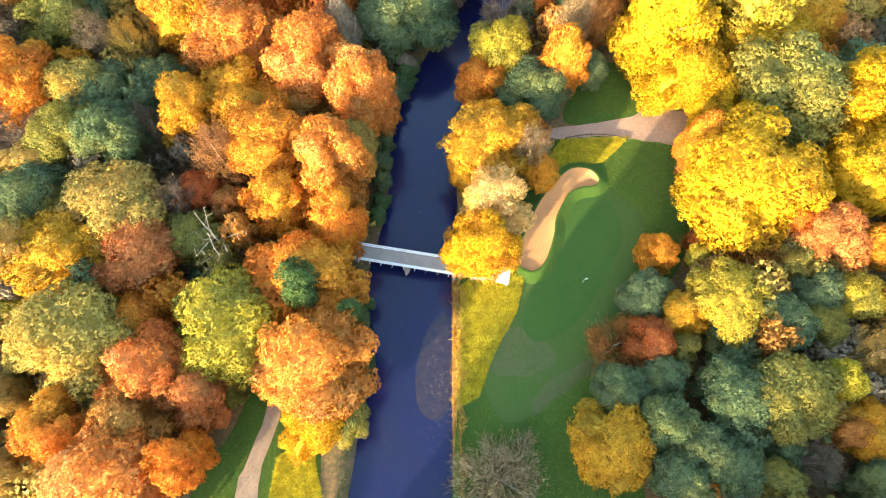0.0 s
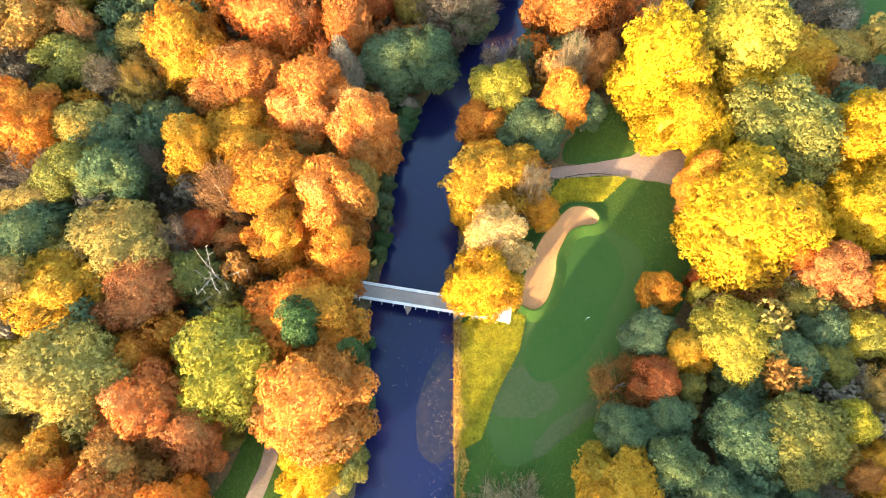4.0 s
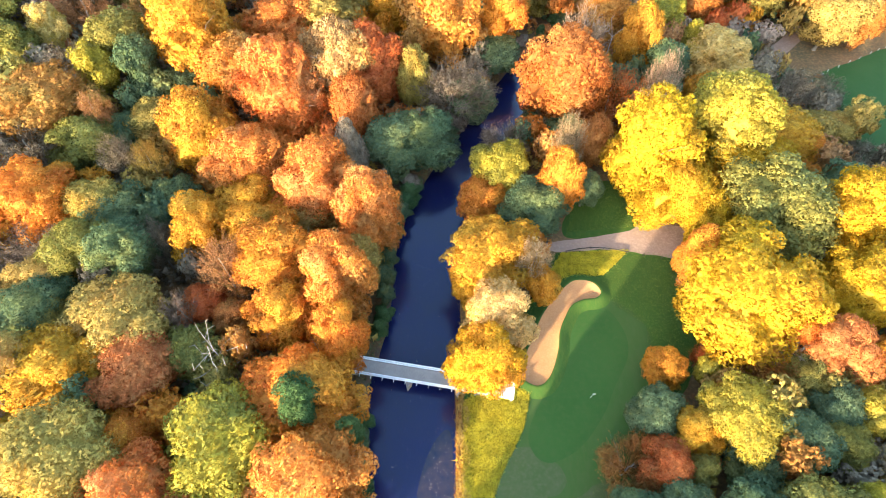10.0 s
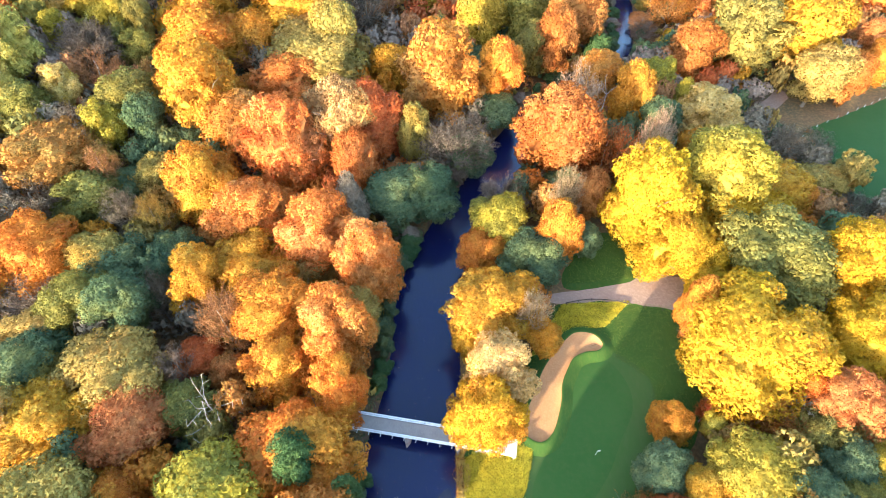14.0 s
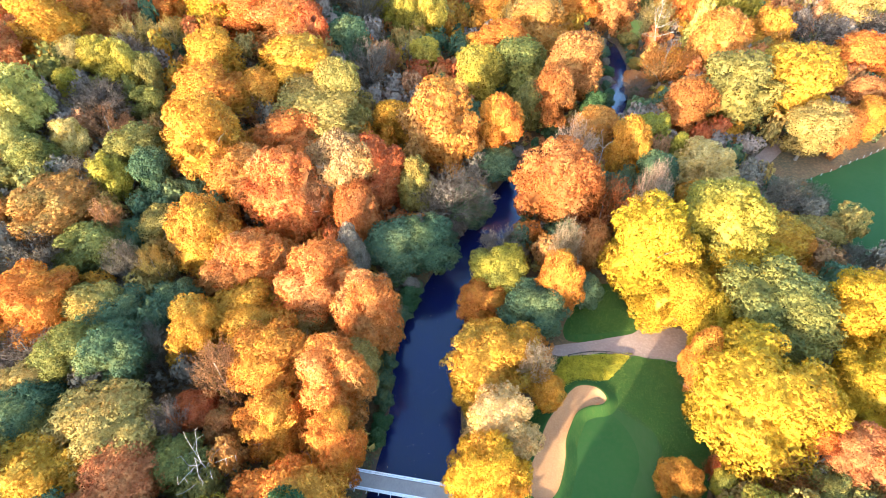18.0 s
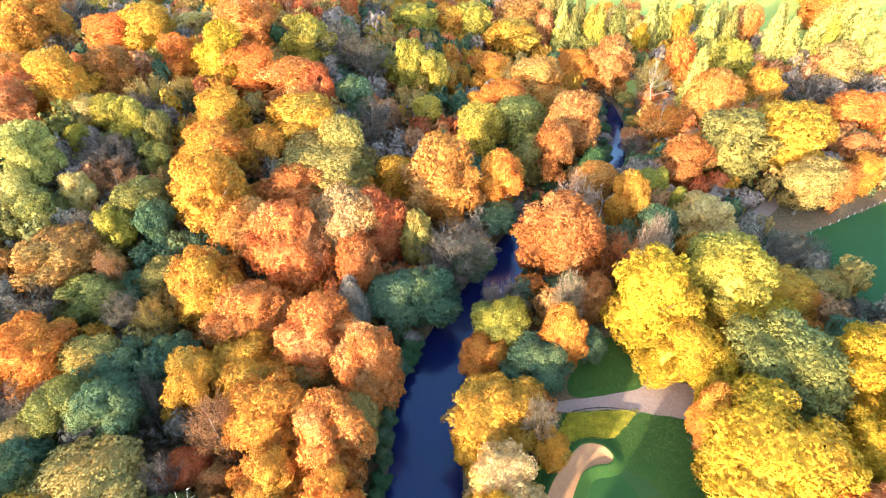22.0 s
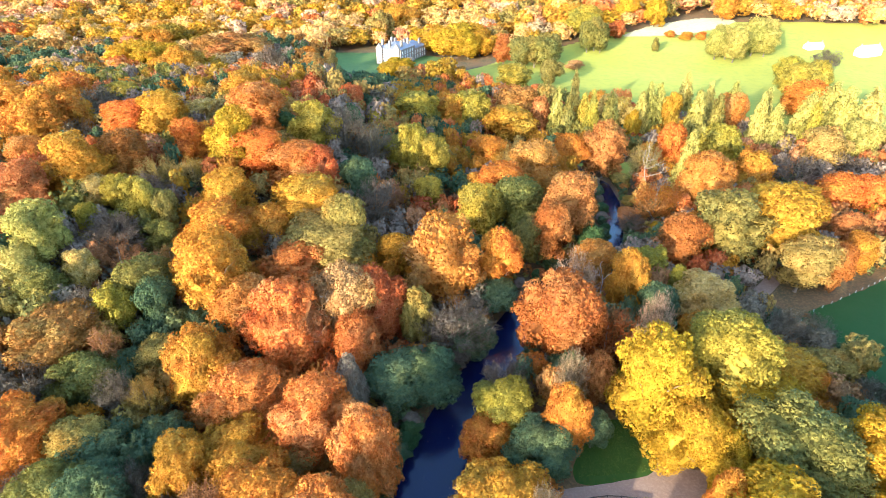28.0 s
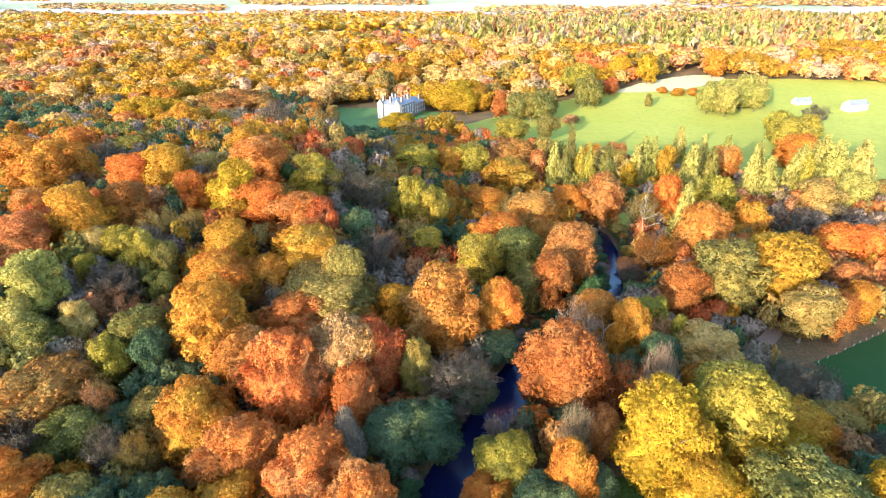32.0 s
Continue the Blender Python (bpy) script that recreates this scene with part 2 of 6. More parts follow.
# ---- mesh helpers ----
def mesh_of(name, verts, faces, materials=()):
    """faces: an array of triangles or of quads."""
    me = bpy.data.meshes.new(name)
    verts, faces = np.asarray(verts, np.float32), np.asarray(faces, np.int32)
    n = faces.shape[1]
    me.vertices.add(len(verts))
    me.vertices.foreach_set("co", verts.ravel())
    me.loops.add(faces.size)
    me.loops.foreach_set("vertex_index", faces.ravel())
    me.polygons.add(len(faces))
    me.polygons.foreach_set("loop_start", np.arange(0, faces.size, n, dtype=np.int32))
    me.update(calc_edges=True)
    me.validate()
    for m in materials:
        me.materials.append(m)
    return me


def part(name, bm, material, parent=None, label=""):
    me = bpy.data.meshes.new(name)
    bm.to_mesh(me)
    bm.free()
    me.materials.append(material)
    ob = new(name, me)
    if parent:
        ob.parent = parent
    return tagged(ob, label)


def box(bm, size, at=(0, 0, 0), rz=0.0, bevel=0.0):
    r = bmesh.ops.create_cube(bm, size=1.0, matrix=pose(*at, 0, 0, rz) @ Matrix.Diagonal((*size, 1)))
    if bevel:
        edges = list({e for v in r["verts"] for e in v.link_edges})
        bmesh.ops.bevel(bm, geom=edges, offset=bevel, segments=1, affect="EDGES")
    return r


def rod(bm, a, b, r0, r1=None, sides=6):
    a, b = Vector(a), Vector(b)
    d = b - a
    m = Matrix.Translation((a + b) / 2) @ d.to_track_quat("Z", "Y").to_matrix().to_4x4()
    bmesh.ops.create_cone(bm, cap_ends=True, segments=sides, radius1=r0, radius2=r0 if r1 is None else r1, depth=d.length, matrix=m)


def smooth_outline(points, steps=6):
    """A closed curve through the points."""
    out, n = [], len(points)
    for i in range(n):
        p0, p1, p2, p3 = (Vector(points[(i + k - 1) % n]) for k in range(4))
        for s in range(steps):
            t = s / steps
            out.append(0.5 * (2 * p1 + (p2 - p0) * t + (2 * p0 - 5 * p1 + 4 * p2 - p3) * t * t + (3 * p1 - p0 - 3 * p2 + p3) * t ** 3))
    return out


def inside(points, x, y):
    """Whether the points (x, y), arrays, lie in the outline."""
    res = np.zeros(np.shape(x), bool)
    n = len(points)
    for i in range(n):
        (x0, y0), (x1, y1) = points[i][:2], points[(i + 1) % n][:2]
        if y0 != y1:
            res ^= ((y0 > y) != (y1 > y)) & (x < (x1 - x0) * (y - y0) / (y1 - y0) + x0)
    return res


# ---- the plan: river, ground ----
GROUND = 1.6
RIVER = [(-8, -160, 9.5), (-8, -60, 9.5), (-7, -3, 9.4), (-6.6, 8, 8.7), (-6.2, 18, 8.1), (-6.3, 28, 8.3), (-6.8, 38, 8.8), (-4.9, 50, 8.1), (-4.6, 62, 7.4),
         (-4.5, 72, 7.9), (-2.5, 84, 7.7), (1.4, 94, 7.1), (6.2, 105, 6.6), (14.4, 119, 6.6), (20.5, 132, 6.4), (28, 146, 5.8), (45, 165, 4.2),
         (61, 178, 3.0), (66, 188, 3.0), (69.7, 205, 3.4), (73.5, 226, 3.8), (74, 244, 3.4), (67, 258, 3.0), (52, 268, 3.0), (20, 290, 3.0)]


def river_gap(x, y):
    """Metres from the water's edge; below zero in the river."""
    best = np.full(np.shape(x), 1e9)
    for (x0, y0, w0), (x1, y1, w1) in zip(RIVER, RIVER[1:]):
        dx, dy = x1 - x0, y1 - y0
        t = np.clip(((x - x0) * dx + (y - y0) * dy) / (dx * dx + dy * dy), 0, 1)
        best = np.minimum(best, np.hypot(x - x0 - t * dx, y - y0 - t * dy) - (w0 + t * (w1 - w0)))
    return best


def ease(v, lo, hi):
    t = np.clip((v - lo) / (hi - lo), 0, 1)
    return t * t * (3 - 2 * t)


def ground_z(x, y):
    x, y = np.asarray(x, float), np.asarray(y, float)
    far = np.hypot(x, y)
    hills = ease(far, 1900, 4900) * (95 + 30 * np.sin(x / 700 + 1) + 22 * np.sin(y / 420 + x / 900))
    roll = ease(far, 900, 1400) * 3.0 * np.sin(x / 90 + 0.7) * np.sin(y / 110)
    rx, ry = np.array([p[0] for p in RIVER[1:-3]]), np.array([p[1] for p in RIVER[1:-3]])
    left = np.interp(y, ry, rx) - x
    hills = hills + 26 * ease(left, 42, 175) * (1 - ease(y, 320, 410)) * (1 - ease(left, 420, 700)) * ease(y, 30, 130)
    side = ease(x, 0, 180)
    hills = hills + 34 * ease(y, 390, 760) * side + 38 * ease(y, 575, 1000) * (1 - side)
    bank = -1.3 + (GROUND + 1.3) * ease(river_gap(x, y), -1.2, 1.6)
    return bank + hills + roll


def spread(lo, fine_lo, fine_hi, hi, step):
    mid = list(np.arange(fine_lo, fine_hi + 0.1, step))
    up, down, s = [mid[-1]], [mid[0]], step
    while up[-1] < hi or down[-1] > lo:
        s *= 1.13
        if up[-1] < hi:
            up.append(up[-1] + s)
        if down[-1] > lo:
            down.append(down[-1] - s)
    return np.array(down[:0:-1] + mid + up[1:])


gx, gy = spread(-6000, -130, 150, 6000, 1.6), spread(-1200, -40, 290, 6000, 1.6)
X, Y = np.meshgrid(gx, gy)
Z = ground_z(X, Y)
nx, ny = len(gx), len(gy)
k = (np.arange(ny - 1)[:, None] * nx + np.arange(nx - 1)).ravel()
me = mesh_of("ground", np.stack([X.ravel(), Y.ravel(), Z.ravel()], 1), np.stack([k, k + 1, k + nx + 1, k + nx], 1), (LITTER, MUD, FAR))
cx, cy = (X[:-1, :-1] + X[1:, 1:]).ravel() / 2, (Y[:-1, :-1] + Y[1:, 1:]).ravel() / 2
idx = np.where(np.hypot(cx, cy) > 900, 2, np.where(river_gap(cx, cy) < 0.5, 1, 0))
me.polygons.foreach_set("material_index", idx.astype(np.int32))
me.polygons.foreach_set("use_smooth", np.ones(len(idx), bool))
tagged(new("ground", me), "brown leaf-littered woodland floor running out to open fields", "ground", kind="structure")

# the water, a ribbon along the river that dips under its banks
vs, fs = [], []
for i in range(len(RIVER)):
    a, b = Vector(RIVER[max(i - 1, 0)][:2]), Vector(RIVER[min(i + 1, len(RIVER) - 1)][:2])
    d = (b - a).normalized()
    side = Vector((d.y, -d.x)) * (RIVER[i][2] + 1.0)
    c = Vector(RIVER[i][:2])
    for s in (-1, -0.33, 0.33, 1):
        vs.append((c.x + side.x * s, c.y + side.y * s, 0.0))
for i in range(len(RIVER) - 1):
    for j in range(3):
        fs.append((4 * i + j, 4 * i + j + 1, 4 * i + j + 5, 4 * i + j + 4))
tagged(new("water", mesh_of("water", vs, fs, (WATER,))), "smooth dark blue river water reflecting the sky", "river", kind="structure")


def patch(name, points, material, lift, label, category, steps=6, ragged=0.0, kind="structure"):
    """A flat piece of ground cover with a curved outline, laid on the ground."""
    bm = bmesh.new()
    vs = []
    for p in smooth_outline(points, steps):
        n = noise.noise_vector(Vector((p.x * 0.35, p.y * 0.35, lift * 50)))
        x, y = p.x + ragged * n.x, p.y + ragged * n.y
        vs.append(bm.verts.new((x, y, GROUND + lift)))
    f = bm.faces.new(vs)
    if f.normal.z < 0:
        f.normal_flip()
    bmesh.ops.triangulate(bm, faces=[f])
    return tagged(part(name, bm, material), label, category, kind=kind)


def draped(name, points, material, lift, label, category, step=4.0):
    """Ground cover laid over sloping ground."""
    line = smooth_outline(points, 6)
    xs, ys = [p.x for p in line], [p.y for p in line]
    gx, gy = np.arange(min(xs), max(xs) + step, step), np.arange(min(ys), max(ys) + step, step)
    X, Y = np.meshgrid(gx, gy)
    n = len(gx)
    k = (np.arange(len(gy) - 1)[:, None] * n + np.arange(n - 1)).ravel()
    quads = np.stack([k, k + 1, k + n + 1, k + n], 1)
    mx, my = X.ravel()[quads].mean(1), Y.ravel()[quads].mean(1)
    quads = quads[inside(line, mx, my)]
    me = mesh_of(name, np.stack([X.ravel(), Y.ravel(), ground_z(X, Y).ravel() + lift], 1), quads, (material,))
    me.polygons.foreach_set("use_smooth", np.ones(len(quads), bool))
    return tagged(new(name, me), label, category, kind="structure")


ROUGH = [(2.6, -30), (2.6, 4), (3.2, 14), (3.6, 25), (3.6, 37), (10, 42), (20, 62), (26, 72), (41, 73), (57, 71), (53, 48), (46, 36), (40, 23), (36, 10), (34, -30)]
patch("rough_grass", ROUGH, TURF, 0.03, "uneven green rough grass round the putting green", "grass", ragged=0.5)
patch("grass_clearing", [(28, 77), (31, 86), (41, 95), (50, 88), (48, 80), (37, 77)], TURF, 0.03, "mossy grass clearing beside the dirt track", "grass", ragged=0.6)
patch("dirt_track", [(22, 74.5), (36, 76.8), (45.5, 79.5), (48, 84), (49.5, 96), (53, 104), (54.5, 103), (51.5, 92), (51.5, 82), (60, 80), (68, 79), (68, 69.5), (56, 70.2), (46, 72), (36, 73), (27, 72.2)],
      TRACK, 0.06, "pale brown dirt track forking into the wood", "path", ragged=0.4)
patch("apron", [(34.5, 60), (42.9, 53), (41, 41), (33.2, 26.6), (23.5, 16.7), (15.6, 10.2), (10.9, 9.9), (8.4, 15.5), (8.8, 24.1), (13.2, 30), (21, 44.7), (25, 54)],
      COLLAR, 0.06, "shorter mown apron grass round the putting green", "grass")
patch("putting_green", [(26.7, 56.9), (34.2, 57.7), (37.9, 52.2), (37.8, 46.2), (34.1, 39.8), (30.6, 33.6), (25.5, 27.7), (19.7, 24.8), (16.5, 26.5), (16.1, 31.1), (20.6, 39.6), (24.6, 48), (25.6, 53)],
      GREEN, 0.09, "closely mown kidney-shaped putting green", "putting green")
patch("worn_turf", [(9.0, 25.6), (12.6, 27.6), (17.4, 26.7), (22.0, 23.0), (20.6, 19.4), (15.2, 17.8), (10.0, 18.8), (8.4, 21.9)], WORN, 0.075, "worn brownish turf on the apron", "grass", ragged=0.8)
patch("worn_track", [(16.4, 12.5), (19.3, 15.9), (23.2, 18.9), (29.9, 22.1), (31.1, 20.7), (25.5, 16.4), (20.5, 13.0), (17.3, 10.8)], WORN, 0.078, "bare trodden line across the rough", "path", ragged=0.5)
patch("river_lawn", [(-46, -30), (-44, -3), (-39.3, 6), (-35.5, 16), (-29, 16), (-23, 6), (-21, -3), (-19, -30)], TURF, 0.03, "sunlit grass clearing on the river bank", "grass", ragged=0.6)
patch("sandy_path", [(-37, -30), (-36.3, -3.4), (-35.3, 1.2), (-32.8, 10), (-32, 17), (-29.8, 17), (-30, 10), (-31.8, 3), (-32.3, -3.4), (-33, -30)],
      TRACK, 0.06, "sandy footpath leading into the wood", "path", ragged=0.3)
patch("fairway", [(108, 135), (120, 143), (139, 153), (166, 164), (200, 162), (131, 81), (117, 90), (111, 101), (112, 112), (110, 124)], GREEN, 0.03, "green fairway between the woods", "grass", ragged=1.0)
patch("bare_earth", [(95, 144), (104, 152), (121, 154), (138, 158), (156, 163), (152, 159), (133, 149), (115, 140), (106, 134), (98, 138)], LITTER, 0.05, "reddish leaf-strewn ground between the wood and the fairway", "ground", ragged=0.8)
patch("gravel_path", [(84, 137), (95, 146), (108, 157), (114, 165), (117, 162), (110, 152), (98, 143.5), (88, 136)], TRACK, 0.06, "grey gravel path beside the fairway", "path", ragged=0.3)
patch("river_meadow", [(66, 266), (80, 272), (96, 268), (88, 248), (79, 246), (79, 256)], MEADOW, 0.03, "small grassy meadow in a river bend", "grass", ragged=1.0)
patch("mansion_lawn", [(-112, 415), (-126, 500), (-122, 575), (-80, 590), (-40, 565), (-10, 545), (-25, 505), (-40, 450), (-58, 430), (-92, 432)], LAWN, 0.03, "wide green lawn beside the mansion", "lawn", ragged=1.5)
draped("park_field", [(10, 470), (17, 492), (56, 527), (114, 556), (170, 580), (210, 584), (266, 612), (351, 616), (470, 608), (610, 575), (480, 360), (340, 290), (190, 298), (100, 360), (40, 400)],
       MEADOW, 0.5, "sunlit park meadow with long tree shadows", "field")
draped("stubble_field", [(172, 567), (190, 588), (215, 606), (275, 632), (300, 620), (278, 598), (233, 574)], STRAW, 0.9, "pale straw stubble field above the meadow", "field", 2.5)
patch("drive", [(-40, 470), (-22, 505), (-8, 540), (20, 556), (60, 560), (60, 556), (22, 551), (-3, 536), (-17, 503), (-36, 468)], TRACK, 0.06, "pale gravel drive in front of the mansion", "drive")

# ---- tree shapes, in metres, for a tree of crown radius 8 and height 19 ----
R0, H0 = 8.0, 19.0


def unit(v):
    return v / np.maximum(np.linalg.norm(v, axis=1, keepdims=True), 1e-6)


def leaf_faces(rng, at, normal, size, long=1.0):
    """A small three-cornered spray of leaves at each point."""
    n = len(at)
    t1 = unit(np.cross(normal, rng.normal(size=(n, 3))))
    t2 = np.cross(normal, t1)
    s = (size * rng.uniform(0.6, 1.35, n))[:, None]
    v = np.stack([at + s * long * t1, at - 0.5 * s * t1 + 0.75 * s * t2, at - 0.5 * s * t1 - 0.75 * s * t2], 1).reshape(-1, 3)
    return v, np.arange(3 * n).reshape(-1, 3)


def sphere_of(level):
    bm = bmesh.new()
    bmesh.ops.create_icosphere(bm, subdivisions=level, radius=1.0)
    v = np.array([p.co[:] for p in bm.verts])
    f = np.array([[p.index for p in q.verts] for q in bm.faces])
    bm.free()
    return v, f


BALLS = {n: sphere_of(n) for n in (1, 2, 3, 4)}
# form: boughs, their least and greatest radius (of 8), lowest bough, height of the widest part, width at the foot, power of the dome
CROWN = {"dome": (46, 0.20, 0.36, 0.10, 0.42, 0.80, 2.3), "oak": (34, 0.22, 0.38, 0.22, 0.55, 0.72, 2.4), "spire": (40, 0.24, 0.40, 0.08, 0.34, 0.75, 1.5),
         "shrub": (16, 0.3, 0.5, 0.1, 0.4, 0.8, 2.0)}


def hull(rng, form, balls):
    """The lobed skin of a crown: the outermost bough in every direction."""
    count, lo, hi, foot, wide, narrow, power = CROWN[form]
    u = foot + (1 - foot) * rng.uniform(0, 1, count) ** 0.75
    ang = np.arange(count) * 2.4 + rng.uniform(-0.5, 0.5, count)
    prof = np.where(u < wide, narrow + (1 - narrow) * (u - foot) / (wide - foot), np.clip(1 - np.abs((u - wide) / (1 - wide)) ** power, 0, 1) ** 0.5)
    r = R0 * rng.uniform(lo, hi, count)
    lean = 1 + 0.14 * np.sin(ang + rng.uniform(0, 6.28)) + 0.08 * np.sin(2 * ang + rng.uniform(0, 6.28))
    out = np.clip(prof * R0 * lean * rng.uniform(0.86, 1.1, count) - 0.85 * r, 0, None)
    z = np.minimum(u * H0, H0 * rng.uniform(0.95, 1.02, count) - 0.9 * r)
    z = np.maximum(z, foot * H0 + 0.5 * r)
    mid = H0 * (0.5 + 0.2 * foot)
    c = np.stack([np.cos(ang) * out, np.sin(ang) * out, z - mid], 1)
    c, r = np.r_[c, [[0, 0, -0.2 * H0], [0, 0, 0], [0, 0, 0.18 * H0]]], np.r_[r, 0.5 * R0, 0.6 * R0, 0.45 * R0]
    res = []
    for ball in balls:
        d, f = BALLS[ball]
        d = unit(d * np.array([R0, R0, 0.5 * H0]))
        along = d @ c.T
        disc = r[None] ** 2 - (np.sum(c ** 2, 1)[None] - along ** 2)
        reach = np.where(disc > 0, along + np.sqrt(np.maximum(disc, 0)), 0).max(1)
        res += [d * np.maximum(reach, 0.3 * R0)[:, None] + np.array([0, 0, mid]), f]
    return res


def fir_hull(seed, ball):
    d, f = BALLS[ball]
    z = np.clip((d[:, 2] + 1) / 2, 0, 1)
    ang = np.arctan2(d[:, 1], d[:, 0])
    wide = 0.07 + 0.93 * (1 - z) ** 0.85
    tier = (z * 9 + 0.6 * np.sin(2 * ang + seed) + 0.4 * np.sin(5 * ang)) % 1.0
    bough = 1 + 0.2 * np.sin(6 * ang + 9 * np.floor(z * 9) + seed) + 0.12 * np.sin(4 * ang + 3 * seed)
    rad = R0 * wide * (1 - 0.4 * tier) * bough * np.sqrt(np.clip(1 - d[:, 2] ** 2, 0, 1)) ** 0.35
    return np.stack([np.cos(ang) * rad, np.sin(ang) * rad, H0 * (0.1 + 0.9 * z) - 0.05 * rad], 1), f


def on_skin(rng, v, f, count, under=0.35):
    """Points spread over a skin, and the way out at each."""
    a, b, c = v[f[:, 0]], v[f[:, 1]], v[f[:, 2]]
    n = np.cross(b - a, c - a)
    area = np.linalg.norm(n, axis=1)
    weight = area * np.where(n[:, 2] > -0.3 * area, 1.0, under)
    k = rng.choice(len(f), count, p=weight / weight.sum())
    u, w = rng.uniform(size=count), rng.uniform(size=count)
    flip = u + w > 1
    u[flip], w[flip] = 1 - u[flip], 1 - w[flip]
    return a[k] + (b - a)[k] * u[:, None] + (c - a)[k] * w[:, None], unit(n)[k]


def apart(at, gap):
    """The numbers of the points that keep some distance from one another."""
    kept = []
    for i in range(len(at)):
        if not kept or np.min(np.sum((at[kept] - at[i]) ** 2, 1)) > gap * gap:
            kept.append(i)
    return kept


# form: puffs to try, least gap between them, puff radius, flatness, leaf size
PUFFS = {"dome": (2400, 0.66, 0.62, 0.85, 0.21), "oak": (2000, 0.86, 0.88, 0.8, 0.235), "spire": (1800, 0.8, 0.75, 0.8, 0.22), "fir": (1800, 0.75, 0.85, 0.5, 0.22), "shrub": (900, 1.2, 1.3, 0.8, 0.33)}


def crown_mesh(form, seed, level):
    """A crown built of leafy puffs over a leafy core: verts, triangles, and the way each vert's leaf faces."""
    rng = np.random.default_rng(seed)
    tries, gap, rad, flat, leaf = PUFFS[form]
    wider = (1.0, 1.2, 1.7)[level]
    sv, sf, cv, cf = (*fir_hull(seed, 4), *fir_hull(seed, 3)) if form == "fir" else hull(rng, form, (4, 3))
    mid = np.array([0, 0, sv[:, 2].mean()])
    at, out = on_skin(rng, sv, sf, tries)
    kept = apart(at, gap * wider)
    at, out = at[kept], out[kept]
    size = rad * wider * rng.uniform(0.7, 1.25, len(at))
    at = at - out * (0.3 * size + np.abs(rng.normal(0, 0.4, len(at))))[:, None]
    each = (14 if form == "dome" else 20) + (8 if level == 0 else 0)
    k = np.repeat(np.arange(len(at)), each)
    d = unit(rng.normal(size=(len(k), 3)) + 1.1 * out[k] + np.array([0, 0, 0.25]))
    p = at[k] + d * np.array([1, 1, flat]) * (size[k] * rng.uniform(0.72, 1.12, len(k)))[:, None]
    facing = unit(0.8 * d + 0.3 * out[k] + 0.25 * rng.normal(size=d.shape))
    lv, lf = leaf_faces(rng, p, unit(facing + rng.normal(size=d.shape) * 0.5), leaf * wider * (0.85 if level == 0 else 1), 1.3)
    core = mid + (cv - mid) * 0.84 + rng.normal(size=cv.shape) * 0.2
    p, up = on_skin(rng, mid + (sv - mid) * 0.92, sf, (4500, 3000, 1400)[level])
    near = unit(up + rng.normal(size=up.shape) * 0.6)
    mv, mf = leaf_faces(rng, p + up * rng.normal(0, 0.25, len(p))[:, None], unit(near + rng.normal(size=up.shape) * 0.5), 1.15 * leaf * wider, 1.3)
    lv, lf, facing = np.r_[lv, mv], np.r_[lf, mf + len(lv)], np.r_[facing, near]
    return np.r_[core, lv], np.r_[cf, lf + len(core)], np.r_[unit(unit(cv - mid) + 0.4 * rng.normal(size=cv.shape)), np.repeat(facing, 3, 0)]


def twig_mesh(seed, level):
    """A thin crown of forking branches, fine twigs and a few last leaves."""
    rng = np.random.default_rng(seed)
    sv, sf = hull(rng, "oak", (3,))
    root = np.array([0, 0, H0 * 0.25])
    tips, _ = on_skin(rng, sv, sf, (110, 80, 50)[level], 0.2)
    vs, way = [], []

    def sliver(a, b, w):
        side = unit(np.cross(b - a, rng.normal(size=a.shape))) * w
        vs.append(np.stack([a + side, a - side, b], 1).reshape(-1, 3))
        way.append(np.repeat(unit(unit(a - root) + rng.normal(size=a.shape) * 0.6), 3, 0))

    fork = root + (tips - root) * rng.uniform(0.25, 0.5, len(tips))[:, None] + rng.normal(size=tips.shape) * 0.5
    sliver(np.tile(root, (len(tips), 1)) + rng.normal(size=tips.shape) * 0.2, fork, 0.16)
    sliver(fork - (fork - root) * 0.1, tips, 0.08)
    n = (6500, 4600, 2400)[level]
    k = rng.integers(0, len(tips), n)
    t = rng.uniform(0.2, 1.0, n)[:, None] ** 0.7
    a = fork[k] + (tips - fork)[k] * t + rng.normal(size=(n, 3)) * 0.6
    run = unit(unit((tips - fork)[k]) + rng.normal(size=(n, 3)) * 0.5 + np.array([0, 0, 0.2]))
    sliver(a, a + run * rng.uniform(0.6, 1.7, n)[:, None], (0.04, 0.055, 0.09)[level])
    few = rng.integers(0, n, n)
    lv, _ = leaf_faces(rng, a[few] + run[few] * 0.7, unit(rng.normal(size=(len(few), 3))), (0.16, 0.2, 0.3)[level])
    vs.append(lv)
    way.append(np.repeat(unit(unit(a[few] - root) + rng.normal(size=(len(few), 3)) * 0.4), 3, 0))
    loose = np.concatenate(vs)
    return loose, np.arange(len(loose)).reshape(-1, 3), np.concatenate(way)


def leafy_mesh(v, f, way):
    me = mesh_of("crown", v, f, (BARK,))
    me.polygons.foreach_set("use_smooth", np.ones(len(f), bool))
    me.normals_split_custom_set_from_vertices(way.tolist())
    return me


